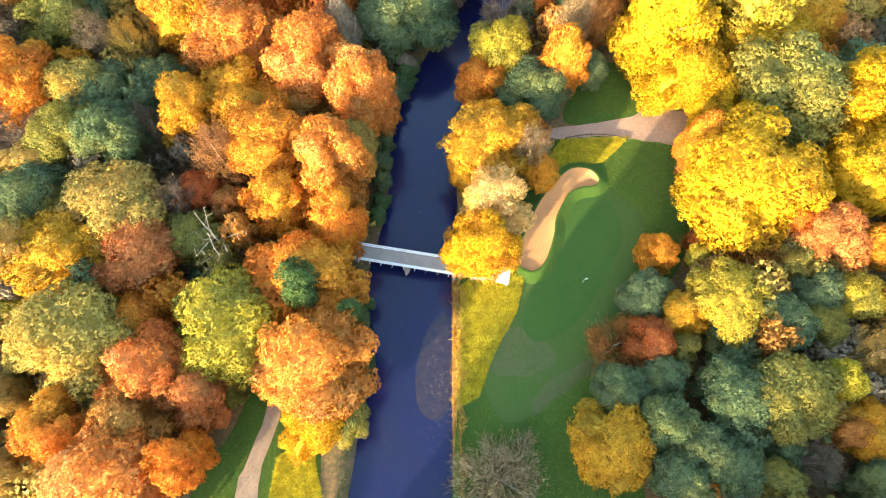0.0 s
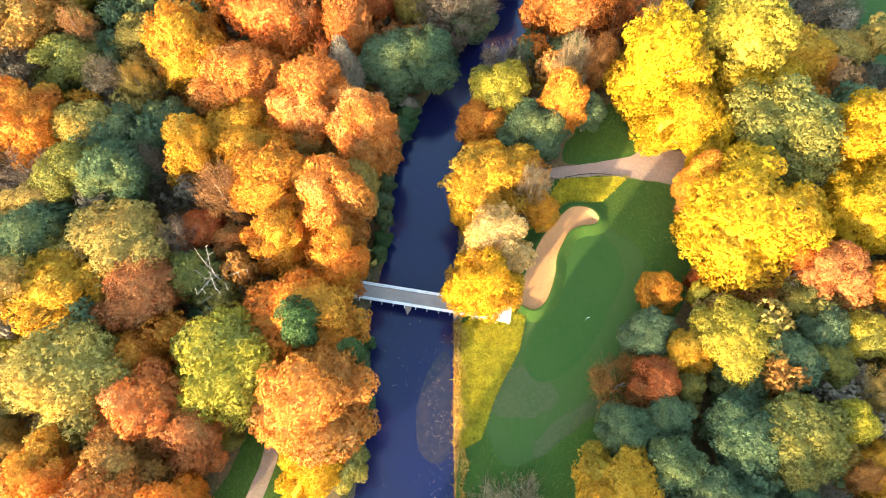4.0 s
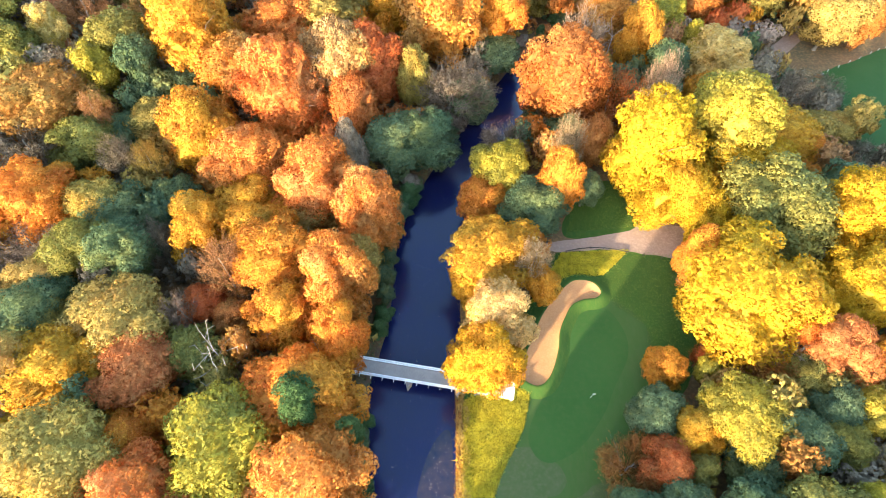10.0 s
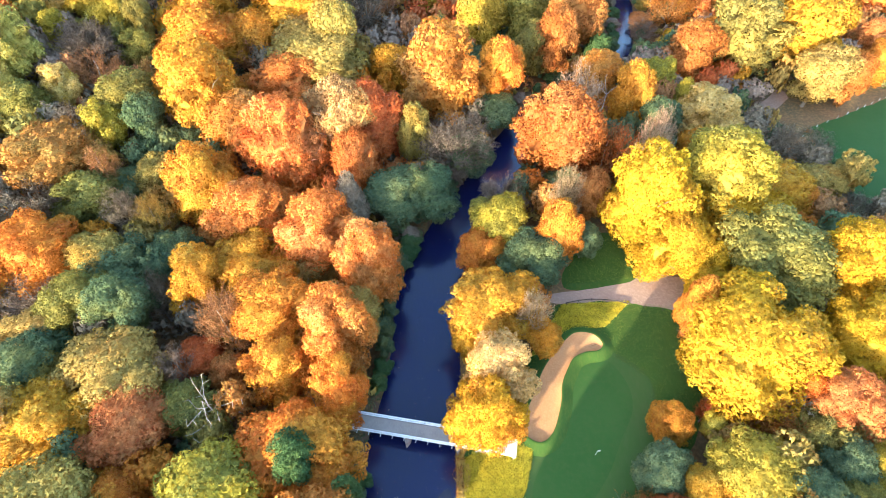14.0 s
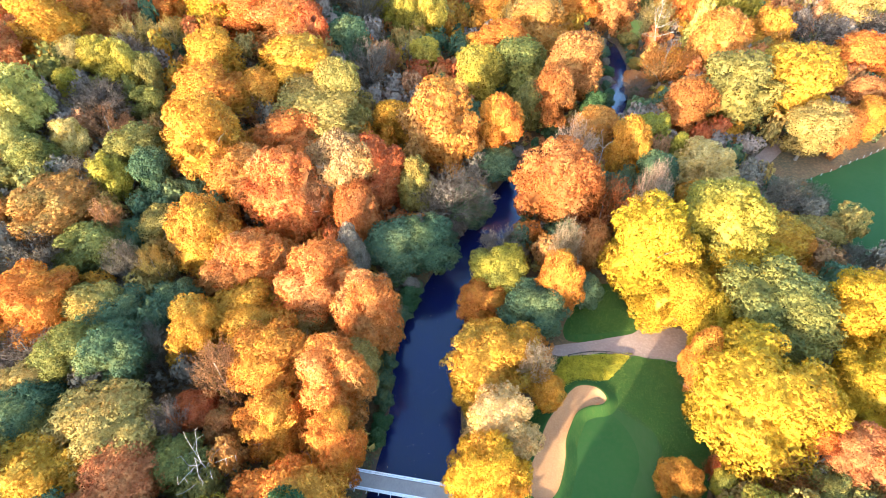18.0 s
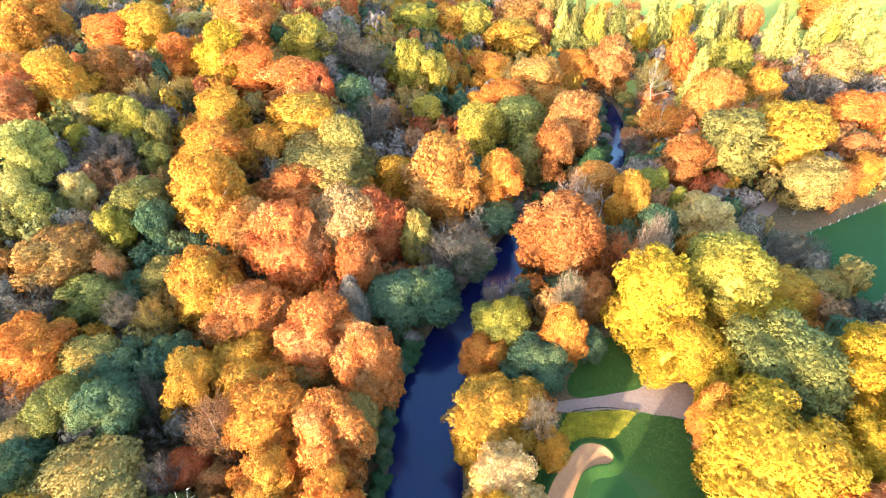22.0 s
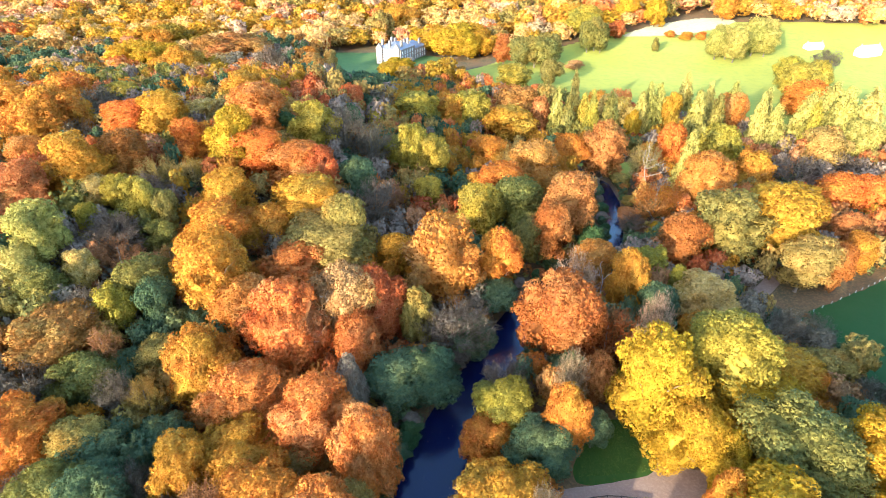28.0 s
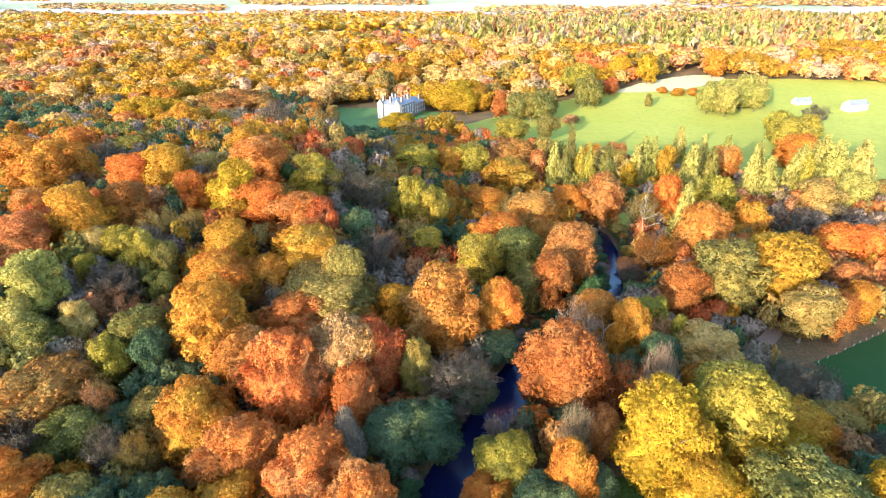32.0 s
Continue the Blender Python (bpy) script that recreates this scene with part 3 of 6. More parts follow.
def limb_mesh(seed):
    rng = random.Random(seed)
    bm = bmesh.new()
    p, r = Vector((0, 0, H0 * 0.22)), 0.26
    ang = rng.uniform(0, 6.28)
    for i in range(4):
        q = p + Vector((math.cos(ang) * 1.4, math.sin(ang) * 1.4, rng.uniform(1.2, 2.4)))
        rod(bm, p, q, r, r * 0.7, 4)
        b = q + Vector((math.cos(ang + rng.uniform(-1.3, 1.3)) * 1.6, math.sin(ang + rng.uniform(-1.3, 1.3)) * 1.6, 1.2))
        rod(bm, q, b, r * 0.45, r * 0.15, 3)
        p, r = q, r * 0.7
        ang += rng.uniform(-0.5, 0.5)
    me = bpy.data.meshes.new("limb")
    bm.to_mesh(me)
    bm.free()
    me.materials.append(BARK)
    return me


def trunk_mesh(seed, pale=False):
    rng = random.Random(seed)
    bm = bmesh.new()
    p, r = Vector((0, 0, -0.5)), 0.5
    rod(bm, p, p + Vector((0, 0, 1.1)), 0.75, 0.5, 8)
    for i in range(6):
        q = p + Vector((rng.uniform(-0.3, 0.3), rng.uniform(-0.3, 0.3), H0 * 0.145))
        rod(bm, p, q, r, r * 0.8, 6)
        p, r = q, r * 0.8
    me = bpy.data.meshes.new("trunk")
    bm.to_mesh(me)
    bm.free()
    me.materials.append(PALE_BARK if pale else BARK)
    return me


SHAPES = {}
for form, kinds in (("dome", 5), ("oak", 5), ("bare", 4), ("spire", 2), ("fir", 3), ("shrub", 2)):
    for level in range(3):
        seeds = [11 * level + 97 * v + len(form) for v in range(kinds)]
        SHAPES[form, level] = [leafy_mesh(*(twig_mesh(k, level) if form == "bare" else crown_mesh(form, k, level))) for k in seeds]
TRUNKS, PALE_TRUNKS = [trunk_mesh(i) for i in range(3)], [trunk_mesh(i, True) for i in range(2)]
BOUGHS = [limb_mesh(i) for i in range(6)]
KIND = {"dome": ("beech_tree", "rounded beech"), "oak": ("oak_tree", "broad oak"), "bare": ("bare_tree", "half-bare twiggy tree"),
        "spire": ("slender_tree", "slender upright tree"), "fir": ("conifer", "tall tiered conifer"), "shrub": ("shrub", "low dense shrub")}
TREES = []


def tree(form, colour, x, y, radius, height):
    rng = random.Random(round(x * 13 + y * 7))
    name, words = KIND[form]
    far = math.hypot(x, y)
    level = 0 if far < 125 else 1 if far < 260 else 2
    root = new(name)
    root.location = (x, y, float(ground_z(x, y)) - 0.05)
    root.rotation_euler.z = rng.uniform(0, 6.28)
    gap = float(river_gap(np.array(x), np.array(y)))
    if gap < 9:
        spot = "on the river bank"
    elif 0 < x < 75 and y < 85:
        spot = "beside the golf green"
    elif far > 420:
        spot = "in the parkland"
    else:
        spot = "in the wood"
    what = "twigs" if form == "bare" else "needles" if form == "fir" else "autumn leaves" if colour != "D" else "leaves"
    size = "small " if height < 11 and form != "shrub" else "large " if radius > 9 else ""
    tagged(root, f"{size}{words} with {LEAF[colour][0]} {what} {spot}", "shrub" if form == "shrub" else "tree", f"{KIND[form][0].replace('_', ' ')}s {spot}")
    s = (radius / R0 * rng.uniform(0.98, 1.07), radius / R0 * rng.uniform(0.98, 1.07), height / H0)
    pieces = []
    if form != "shrub":
        pieces.append(("trunk", rng.choice(PALE_TRUNKS if colour == "T" else TRUNKS)))
        pieces += [("limb", m) for m in rng.sample(BOUGHS, 3)] if form != "fir" else []
    pieces.append(("crown", rng.choice(SHAPES[form, level])))
    for n, m in pieces:
        ob = new(n, m)
        ob.parent = root
        ob.scale = s if n != "limb" else (s[0], s[1], s[2] * rng.uniform(0.85, 1.1))
        if n == "crown":
            ob.material_slots[0].link = "OBJECT"
            ob.material_slots[0].material = LEAF[colour][1]
    TREES.append((x, y, radius, colour))
    return root


tree("oak", "G", -71.7, 39.2, 9.3, 15.3)
tree("oak", "C", -57.3, 38.8, 8.3, 14.5)
tree("oak", "V", -63.6, 49.4, 10.1, 16.0)
tree("oak", "V", -81.8, 39.0, 5.8, 17.9)
tree("oak", "D", -81.8, 54.0, 5.7, 12.2)
tree("oak", "L", -78.0, 49.2, 5.0, 11.6)
tree("oak", "V", -65.2, 21.9, 10.7, 18.3)
tree("oak", "K", -81.9, 28.8, 3.5, 10.3)
tree("dome", "O", -54.9, 26.3, 5.3, 14.0)
tree("dome", "A", -50.0, 15.2, 9.0, 17.7)
tree("dome", "C", -41.7, 13.1, 5.8, 16.5)
tree("oak", "K", -38.7, 25.4, 11.5, 17.2)
tree("oak", "L", -37.9, 14.3, 2.8, 8.0)
tree("oak", "L", -49.1, 42.7, 5.5, 12.0)
tree("dome", "O", -25.5, 34.5, 10.6, 18.0)
tree("oak", "E", -24.7, 31.4, 4.2, 21.0)
tree("oak", "E", -16.4, 27.1, 2.3, 17.0)
tree("dome", "A", -22.7, 20.2, 10.8, 19.4)
tree("dome", "Y", -21.5, 9.3, 6.2, 13.0)
tree("oak", "L", -16.7, 10.0, 4.4, 10.0)
tree("dome", "O", -64.0, 6.4, 7.0, 17.5)
tree("dome", "C", -51.9, 7.9, 8.3, 16.9)
tree("dome", "A", -52.5, 0.0, 10.4, 19.0)
tree("dome", "O", -41.8, 2.6, 4.5, 19.0)
tree("oak", "V", -74.4, 12.3, 3.7, 16.3)
tree("oak", "V", -69.5, 0.7, 4.0, 16.7)
tree("bare", "S", 10.7, -0.3, 8.1, 5.0)
tree("oak", "G", 29.0, 4.7, 7.1, 13.0)
tree("bare", "C", 32.3, 23.1, 6.4, 9.0)
tree("dome", "R", 38.7, 22.9, 5.1, 11.0)
tree("dome", "O", 43.3, 41.7, 4.1, 9.0)
tree("bare", "R", 59.0, 42.0, 7.6, 12.0)
tree("bare", "R", 50.4, 43.9, 2.2, 9.0)
tree("oak", "K", 50.7, 40.9, 2.5, 9.0)
tree("oak", "K", 52.9, 31.1, 7.9, 14.1)
tree("oak", "L", 67.4, 38.8, 4.4, 11.0)
tree("oak", "K", 63.2, 35.4, 2.2, 9.1)
tree("oak", "G", 44.9, 29.2, 4.4, 11.0)
tree("oak", "D", 38.8, 32.0, 5.4, 9.0)
tree("oak", "D", 63.1, 27.2, 5.8, 12.4)
tree("oak", "D", 71.8, 33.0, 4.7, 11.3)
tree("oak", "K", 78.1, 31.3, 5.3, 11.8)
tree("oak", "L", 69.8, 26.9, 4.4, 11.0)
tree("bare", "H", 76.8, 21.2, 4.2, 15.1)
tree("oak", "D", 51.2, 13.7, 7.1, 13.4)
tree("oak", "L", 59.7, 14.6, 7.6, 14.8)
tree("oak", "K", 69.9, 15.8, 3.8, 13.6)
tree("oak", "L", 58.6, 9.6, 5.4, 11.9)
tree("oak", "D", 39.2, 17.3, 4.5, 11.1)
tree("oak", "D", 30.8, 14.6, 4.9, 12.0)
tree("oak", "D", 37.1, 8.9, 5.1, 13.6)
tree("oak", "L", 44.7, 22.6, 2.9, 9.7)
tree("oak", "D", 43.2, 5.3, 5.1, 11.6)
tree("oak", "D", 48.3, 2.3, 5.4, 11.9)
tree("oak", "D", 39.5, 0.4, 5.2, 11.7)
tree("oak", "L", 56.3, 0.2, 4.2, 10.8)
tree("oak", "D", 58.7, 5.1, 3.2, 10.0)
tree("bare", "M", 63.2, 2.9, 4.7, 10.5)
tree("oak", "G", 74.2, 7.9, 5.3, 11.9)
tree("dome", "C", 69.8, 7.9, 3.2, 11.9)
tree("oak", "D", 72.4, 0.3, 4.2, 10.8)
tree("oak", "D", 54.0, 22.7, 5.2, 10.0)
tree("dome", "C", 75.4, 44.8, 7.3, 15.9)
tree("dome", "O", 82.9, 41.2, 4.2, 16.3)
tree("dome", "O", 69.2, 46.8, 4.3, 13.0)
tree("dome", "O", -32.1, 49.7, 7.6, 16.2)
tree("dome", "O", -20.7, 44.3, 5.7, 22.5)
tree("dome", "O", -34.9, 62.8, 9.7, 18.4)
tree("dome", "A", -22.3, 57.5, 7.3, 25.0)
tree("bare", "T", -45.4, 59.9, 6.1, 18.4)
tree("dome", "R", -50.1, 54.4, 4.9, 11.0)
tree("dome", "C", -43.7, 51.6, 3.8, 10.0)
tree("oak", "G", -54.8, 71.9, 7.1, 17.6)
tree("oak", "G", -45.4, 78.0, 9.3, 15.3)
tree("oak", "V", -30.1, 77.1, 5.7, 12.2)
tree("oak", "V", -18.3, 62.3, 4.4, 17.3)
tree("dome", "A", -45.8, 88.8, 11.1, 19.7)
tree("dome", "A", -30.0, 84.1, 10.0, 22.0)
tree("dome", "A", -16.5, 73.4, 7.3, 25.0)
tree("bare", "T", -13.7, 76.1, 3.9, 15.4)
tree("spire", "M", -23.3, 93.0, 4.4, 21.2)
tree("dome", "D", -13.1, 98.7, 8.6, 15.0)
tree("dome", "D", -5.3, 100.8, 8.7, 15.0)
tree("bare", "M", 1.2, 117.9, 10.5, 17.6)
tree("dome", "D", 6.3, 121.2, 7.0, 11.0)
tree("oak", "T", -28.7, 118.3, 8.8, 30.0)
tree("dome", "R", -23.2, 106.0, 6.6, 22.8)
tree("dome", "R", -20.7, 120.7, 9.1, 27.7)
tree("dome", "G", -19.3, 157.3, 7.1, 16.4)
tree("dome", "A", -2.1, 140.8, 12.0, 32.2)
tree("dome", "V", -9.9, 121.3, 4.7, 21.0)
tree("dome", "O", 16.1, 148.4, 7.1, 24.6)
tree("oak", "L", 27.8, 166.8, 6.1, 19.5)
tree("dome", "D", 15.3, 139.1, 7.9, 11.0)
tree("dome", "R", 30.4, 114.2, 10.8, 30.3)
tree("bare", "S", 35.6, 130.7, 7.2, 27.0)
tree("dome", "A", 48.3, 151.9, 7.7, 18.2)
tree("dome", "G", 54.2, 138.2, 6.3, 23.4)
tree("oak", "K", 64.7, 152.0, 6.4, 16.6)
tree("oak", "D", 60.2, 130.5, 6.4, 16.6)
tree("spire", "K", 72.3, 144.1, 3.8, 14.6)
tree("oak", "H", 76.3, 131.2, 8.9, 17.5)
tree("oak", "K", 68.3, 102.2, 11.0, 26.2)
tree("oak", "G", 84.4, 101.4, 9.2, 15.2)
tree("oak", "Y", 70.1, 89.5, 11.1, 16.9)
tree("dome", "Y", 46.8, 92.0, 10.3, 29.6)
tree("bare", "S", 53.3, 109.7, 4.7, 27.0)
tree("dome", "Y", 52.7, 81.2, 8.5, 18.8)
tree("dome", "Y", 59.0, 76.2, 6.3, 15.7)
tree("oak", "L", 73.4, 75.6, 12.0, 22.1)
tree("oak", "Y", 89.6, 73.9, 8.7, 22.6)
tree("dome", "Y", 58.2, 54.5, 14.3, 22.8)
tree("dome", "Y", 83.9, 57.8, 9.4, 18.0)
tree("dome", "O", 52.8, 64.9, 4.6, 18.5)
tree("bare", "M", 93.2, 120.8, 7.7, 14.8)
tree("bare", "M", 105.8, 124.0, 6.2, 9.0)
tree("oak", "V", 101.7, 108.7, 5.8, 9.0)
tree("dome", "O", 90.2, 99.2, 3.5, 12.2)
tree("bare", "T", 97.2, 95.6, 5.0, 10.0)
tree("bare", "M", 105.6, 99.2, 6.4, 9.0)
tree("bare", "R", 42.4, 113.2, 9.9, 18.1)
tree("dome", "C", 36.9, 100.6, 4.7, 15.9)
tree("dome", "O", 25.7, 83.6, 5.4, 22.0)
tree("bare", "S", 27.9, 93.1, 4.1, 24.0)
tree("bare", "M", 14.2, 100.2, 6.7, 13.0)
tree("oak", "K", 12.9, 90.7, 7.3, 14.0)
tree("oak", "D", 20.0, 78.3, 7.8, 14.0)
tree("dome", "O", 7.9, 83.2, 6.7, 11.0)
tree("oak", "D", 33.2, 86.4, 4.2, 11.0)
tree("oak", "D", 30.2, 108.8, 5.0, 8.0)
tree("oak", "G", 10.8, 65.8, 9.6, 15.6)
tree("dome", "O", 4.9, 66.5, 3.4, 10.0)
tree("bare", "S", 18.3, 62.4, 4.5, 17.0)
tree("oak", "G", 20.5, 58.7, 3.9, 12.0)
tree("oak", "G", 4.8, 57.4, 3.3, 11.0)
tree("dome", "H", 10.0, 50.6, 7.9, 16.6)
tree("dome", "Y", 7.9, 40.5, 7.1, 17.2)
tree("dome", "O", -92.3, 76.4, 9.6, 18.2)
tree("oak", "L", -108.3, 116.0, 5.5, 13.5)
tree("oak", "H", -102.3, 125.3, 4.5, 13.5)
tree("bare", "T", -96.2, 132.9, 7.6, 13.0)
tree("bare", "T", -83.9, 136.3, 7.0, 12.5)
tree("bare", "M", -100.7, 142.2, 8.6, 13.9)
tree("oak", "L", -90.5, 146.8, 5.3, 11.9)
tree("oak", "K", -88.4, 114.4, 5.7, 16.0)
tree("oak", "L", -84.7, 124.0, 8.2, 16.9)
tree("oak", "D", -78.5, 116.1, 5.6, 18.5)
tree("oak", "C", -96.9, 103.3, 9.9, 15.8)
tree("oak", "L", -86.9, 94.3, 7.8, 14.0)
tree("bare", "T", -84.6, 100.3, 3.8, 17.0)
tree("bare", "M", -97.4, 90.4, 7.3, 13.6)
tree("bare", "M", -95.3, 112.8, 7.1, 14.9)
tree("bare", "M", -75.9, 89.0, 5.2, 16.3)
tree("bare", "V", -69.2, 88.0, 4.7, 16.4)
tree("oak", "V", -74.8, 102.6, 6.0, 12.4)
tree("oak", "D", -80.6, 100.7, 3.9, 10.6)
tree("dome", "G", -66.7, 126.7, 10.1, 28.7)
tree("dome", "G", -76.3, 151.0, 8.2, 16.8)
tree("oak", "D", -70.1, 116.9, 4.7, 11.3)
tree("dome", "A", -56.6, 121.1, 10.0, 19.9)
tree("dome", "A", -48.2, 140.6, 10.8, 19.4)
tree("dome", "A", -41.0, 107.5, 11.1, 30.8)
tree("dome", "O", -59.6, 95.7, 8.2, 25.1)
tree("bare", "T", -62.2, 154.0, 6.6, 13.1)
tree("dome", "V", -39.7, 151.8, 14.0, 22.6)
tree("oak", "V", -79.4, 76.8, 7.7, 14.0)
tree("oak", "D", -73.7, 74.2, 7.7, 13.9)
tree("oak", "L", -77.1, 64.6, 6.8, 16.7)
tree("oak", "D", -67.0, 63.2, 6.5, 19.6)
tree("bare", "M", -89.3, 66.5, 6.7, 12.3)
tree("oak", "V", -84.6, 58.3, 6.5, 12.8)
tree("oak", "D", -82.3, 51.0, 7.4, 13.7)
tree("bare", "M", -62.6, 66.8, 4.7, 16.4)
tree("oak", "D", -63.3, 80.2, 5.8, 12.8)
tree("bare", "M", -52.6, 50.5, 3.7, 15.0)
tree("dome", "G", -122.0, 164.1, 10.8, 24.1)
tree("dome", "O", -166.3, 218.0, 7.8, 25.1)
tree("dome", "O", -171.2, 225.7, 8.2, 22.6)
tree("dome", "O", -172.0, 211.5, 9.1, 19.4)
tree("dome", "O", -164.3, 208.8, 9.1, 21.9)
tree("dome", "O", -160.6, 223.0, 7.8, 21.8)
tree("dome", "R", -112.9, 176.5, 9.4, 21.1)
tree("dome", "O", -131.9, 214.8, 12.1, 20.7)
tree("dome", "G", -118.1, 217.8, 11.7, 23.9)
tree("dome", "O", -99.8, 197.4, 8.7, 19.0)
tree("dome", "C", -131.2, 150.8, 8.4, 20.1)
tree("dome", "A", -155.8, 187.1, 6.6, 15.3)
tree("bare", "M", -159.1, 243.8, 10.8, 19.0)
tree("bare", "M", -152.4, 210.5, 7.3, 14.0)
tree("dome", "A", -82.8, 229.8, 14.0, 25.6)
tree("dome", "Y", -82.0, 195.4, 10.1, 26.0)
tree("dome", "O", -73.0, 195.6, 11.4, 20.0)
tree("dome", "A", -56.7, 189.4, 12.4, 21.0)
tree("dome", "R", -48.3, 189.5, 6.8, 22.5)
tree("oak", "H", -106.6, 237.0, 9.3, 15.3)
tree("oak", "K", -58.5, 226.0, 9.7, 23.9)
tree("oak", "E", -73.9, 234.2, 5.8, 13.7)
tree("bare", "H", -102.5, 175.2, 7.4, 13.0)
tree("bare", "H", -92.0, 178.5, 6.9, 12.4)
tree("bare", "M", -100.6, 164.2, 8.1, 13.5)
tree("oak", "H", -116.5, 158.7, 6.3, 12.7)
tree("oak", "K", -109.1, 159.8, 5.9, 13.7)
tree("oak", "K", -98.4, 154.1, 5.8, 19.1)
tree("oak", "K", -113.3, 148.3, 3.8, 10.5)
tree("oak", "L", -90.9, 153.3, 4.3, 17.1)
tree("dome", "G", -75.4, 167.5, 10.3, 18.9)
tree("dome", "O", -72.0, 151.1, 11.7, 20.3)
tree("dome", "G", -60.6, 159.0, 8.2, 16.8)
tree("dome", "G", -50.5, 170.9, 13.2, 21.7)
tree("dome", "V", -35.2, 157.3, 9.1, 27.8)
tree("dome", "V", -45.7, 156.7, 11.2, 19.8)
tree("oak", "P", -115.7, 130.5, 7.7, 21.0)
tree("oak", "P", -108.5, 116.6, 4.6, 13.3)
tree("oak", "P", -115.3, 120.7, 5.8, 14.9)
tree("bare", "M", -103.7, 142.1, 8.3, 13.7)
tree("oak", "D", -36.3, 192.2, 8.1, 19.0)
tree("bare", "M", -27.6, 179.3, 7.8, 20.6)
tree("bare", "T", -21.7, 190.1, 4.2, 15.8)
tree("bare", "M", -46.6, 228.6, 10.4, 24.2)
tree("dome", "R", -54.3, 291.1, 5.7, 14.4)
tree("oak", "K", -37.6, 274.6, 4.9, 12.8)
tree("bare", "M", -34.8, 225.5, 9.1, 21.9)
tree("bare", "M", -41.2, 300.5, 9.9, 15.0)
tree("oak", "K", -16.5, 226.7, 6.8, 26.0)
tree("oak", "K", -7.7, 228.0, 8.5, 22.9)
tree("oak", "K", -23.9, 232.4, 6.5, 16.2)
tree("oak", "K", -9.2, 198.9, 6.1, 16.2)
tree("oak", "K", -17.4, 301.3, 11.6, 19.9)
tree("dome", "G", -30.2, 309.8, 5.1, 13.8)
tree("dome", "O", -0.8, 311.7, 10.3, 21.0)
tree("oak", "K", 13.3, 311.0, 11.0, 24.6)
tree("oak", "G", 32.6, 296.5, 14.0, 21.7)
tree("dome", "C", 40.1, 328.2, 14.4, 25.1)
tree("dome", "C", 50.9, 310.4, 6.2, 23.3)
tree("dome", "O", 18.4, 255.7, 9.5, 18.1)
tree("bare", "H", 26.3, 252.9, 8.3, 17.3)
tree("dome", "A", 37.8, 230.8, 13.0, 25.4)
tree("dome", "O", 57.9, 251.7, 8.8, 21.1)
tree("dome", "O", 20.4, 210.0, 14.0, 22.5)
tree("oak", "K", 10.2, 183.9, 8.8, 23.2)
tree("oak", "L", 26.4, 189.0, 9.9, 24.7)
tree("dome", "C", 44.7, 186.2, 10.4, 28.1)
tree("dome", "R", 34.9, 167.5, 7.5, 25.3)
tree("oak", "D", 8.5, 156.2, 8.4, 12.0)
tree("shrub", "E", 52.7, 179.7, 5.3, 10.4)
tree("shrub", "V", 81.0, 237.9, 4.7, 6.6)
tree("fir", "K", 75.4, 304.9, 6.8, 28.3)
tree("fir", "L", 65.4, 300.2, 6.1, 28.1)
tree("oak", "H", 90.5, 305.0, 10.8, 26.0)
tree("dome", "C", 75.6, 251.4, 11.0, 27.5)
tree("dome", "Y", 100.4, 295.8, 5.0, 19.8)
tree("fir", "P", 112.6, 308.5, 8.0, 33.9)
tree("fir", "P", 152.9, 357.1, 7.0, 29.2)
tree("fir", "P", 130.8, 285.5, 8.1, 35.9)
tree("dome", "O", 106.5, 253.0, 7.9, 25.8)
tree("fir", "P", 101.2, 218.6, 7.0, 35.4)
tree("oak", "K", 132.6, 258.1, 9.5, 23.8)
tree("dome", "A", 166.2, 325.0, 11.4, 21.6)
tree("dome", "A", 107.2, 210.4, 11.3, 27.1)
tree("dome", "O", 134.8, 226.5, 8.6, 21.9)
tree("fir", "P", 171.7, 282.8, 8.1, 28.7)
tree("fir", "P", 193.5, 291.8, 10.3, 33.4)
tree("fir", "P", 206.2, 282.8, 12.0, 37.8)
tree("oak", "V", 181.1, 253.9, 10.2, 23.3)
tree("oak", "P", 206.2, 265.1, 9.0, 23.6)
tree("bare", "M", 157.8, 231.2, 12.3, 17.2)
tree("bare", "M", 185.0, 242.8, 8.6, 14.7)
tree("dome", "O", 161.7, 208.5, 10.1, 18.7)
tree("dome", "O", 169.7, 203.7, 8.7, 20.4)
tree("oak", "L", 97.9, 168.8, 12.4, 28.2)
tree("oak", "G", 118.4, 169.7, 13.3, 29.3)
tree("oak", "V", 116.1, 151.2, 9.1, 19.9)
tree("dome", "R", 127.8, 153.3, 5.7, 17.9)
tree("dome", "O", 142.6, 164.6, 6.5, 15.1)
tree("dome", "C", 148.1, 179.3, 6.8, 15.5)
tree("bare", "H", 89.0, 237.3, 8.4, 21.4)
tree("bare", "A", 82.8, 197.5, 10.2, 19.4)
tree("bare", "M", 71.6, 191.7, 4.9, 8.0)
tree("bare", "T", 73.0, 197.5, 6.2, 8.0)
tree("dome", "R", 80.2, 164.6, 8.5, 22.0)
tree("dome", "O", 89.7, 171.5, 6.2, 20.2)
tree("spire", "Y", 79.6, 186.0, 2.6, 8.5)
tree("oak", "Y", -251.6, 459.7, 12.3, 28.1)
tree("oak", "Y", -256.7, 473.4, 13.0, 26.6)
tree("oak", "Y", -264.5, 467.3, 12.4, 26.5)
tree("oak", "Y", -263.7, 455.5, 15.1, 27.6)
tree("oak", "Y", -246.1, 446.3, 12.4, 26.4)
tree("oak", "Y", -243.7, 449.4, 13.0, 25.7)
tree("oak", "Y", -239.1, 467.2, 12.8, 26.4)
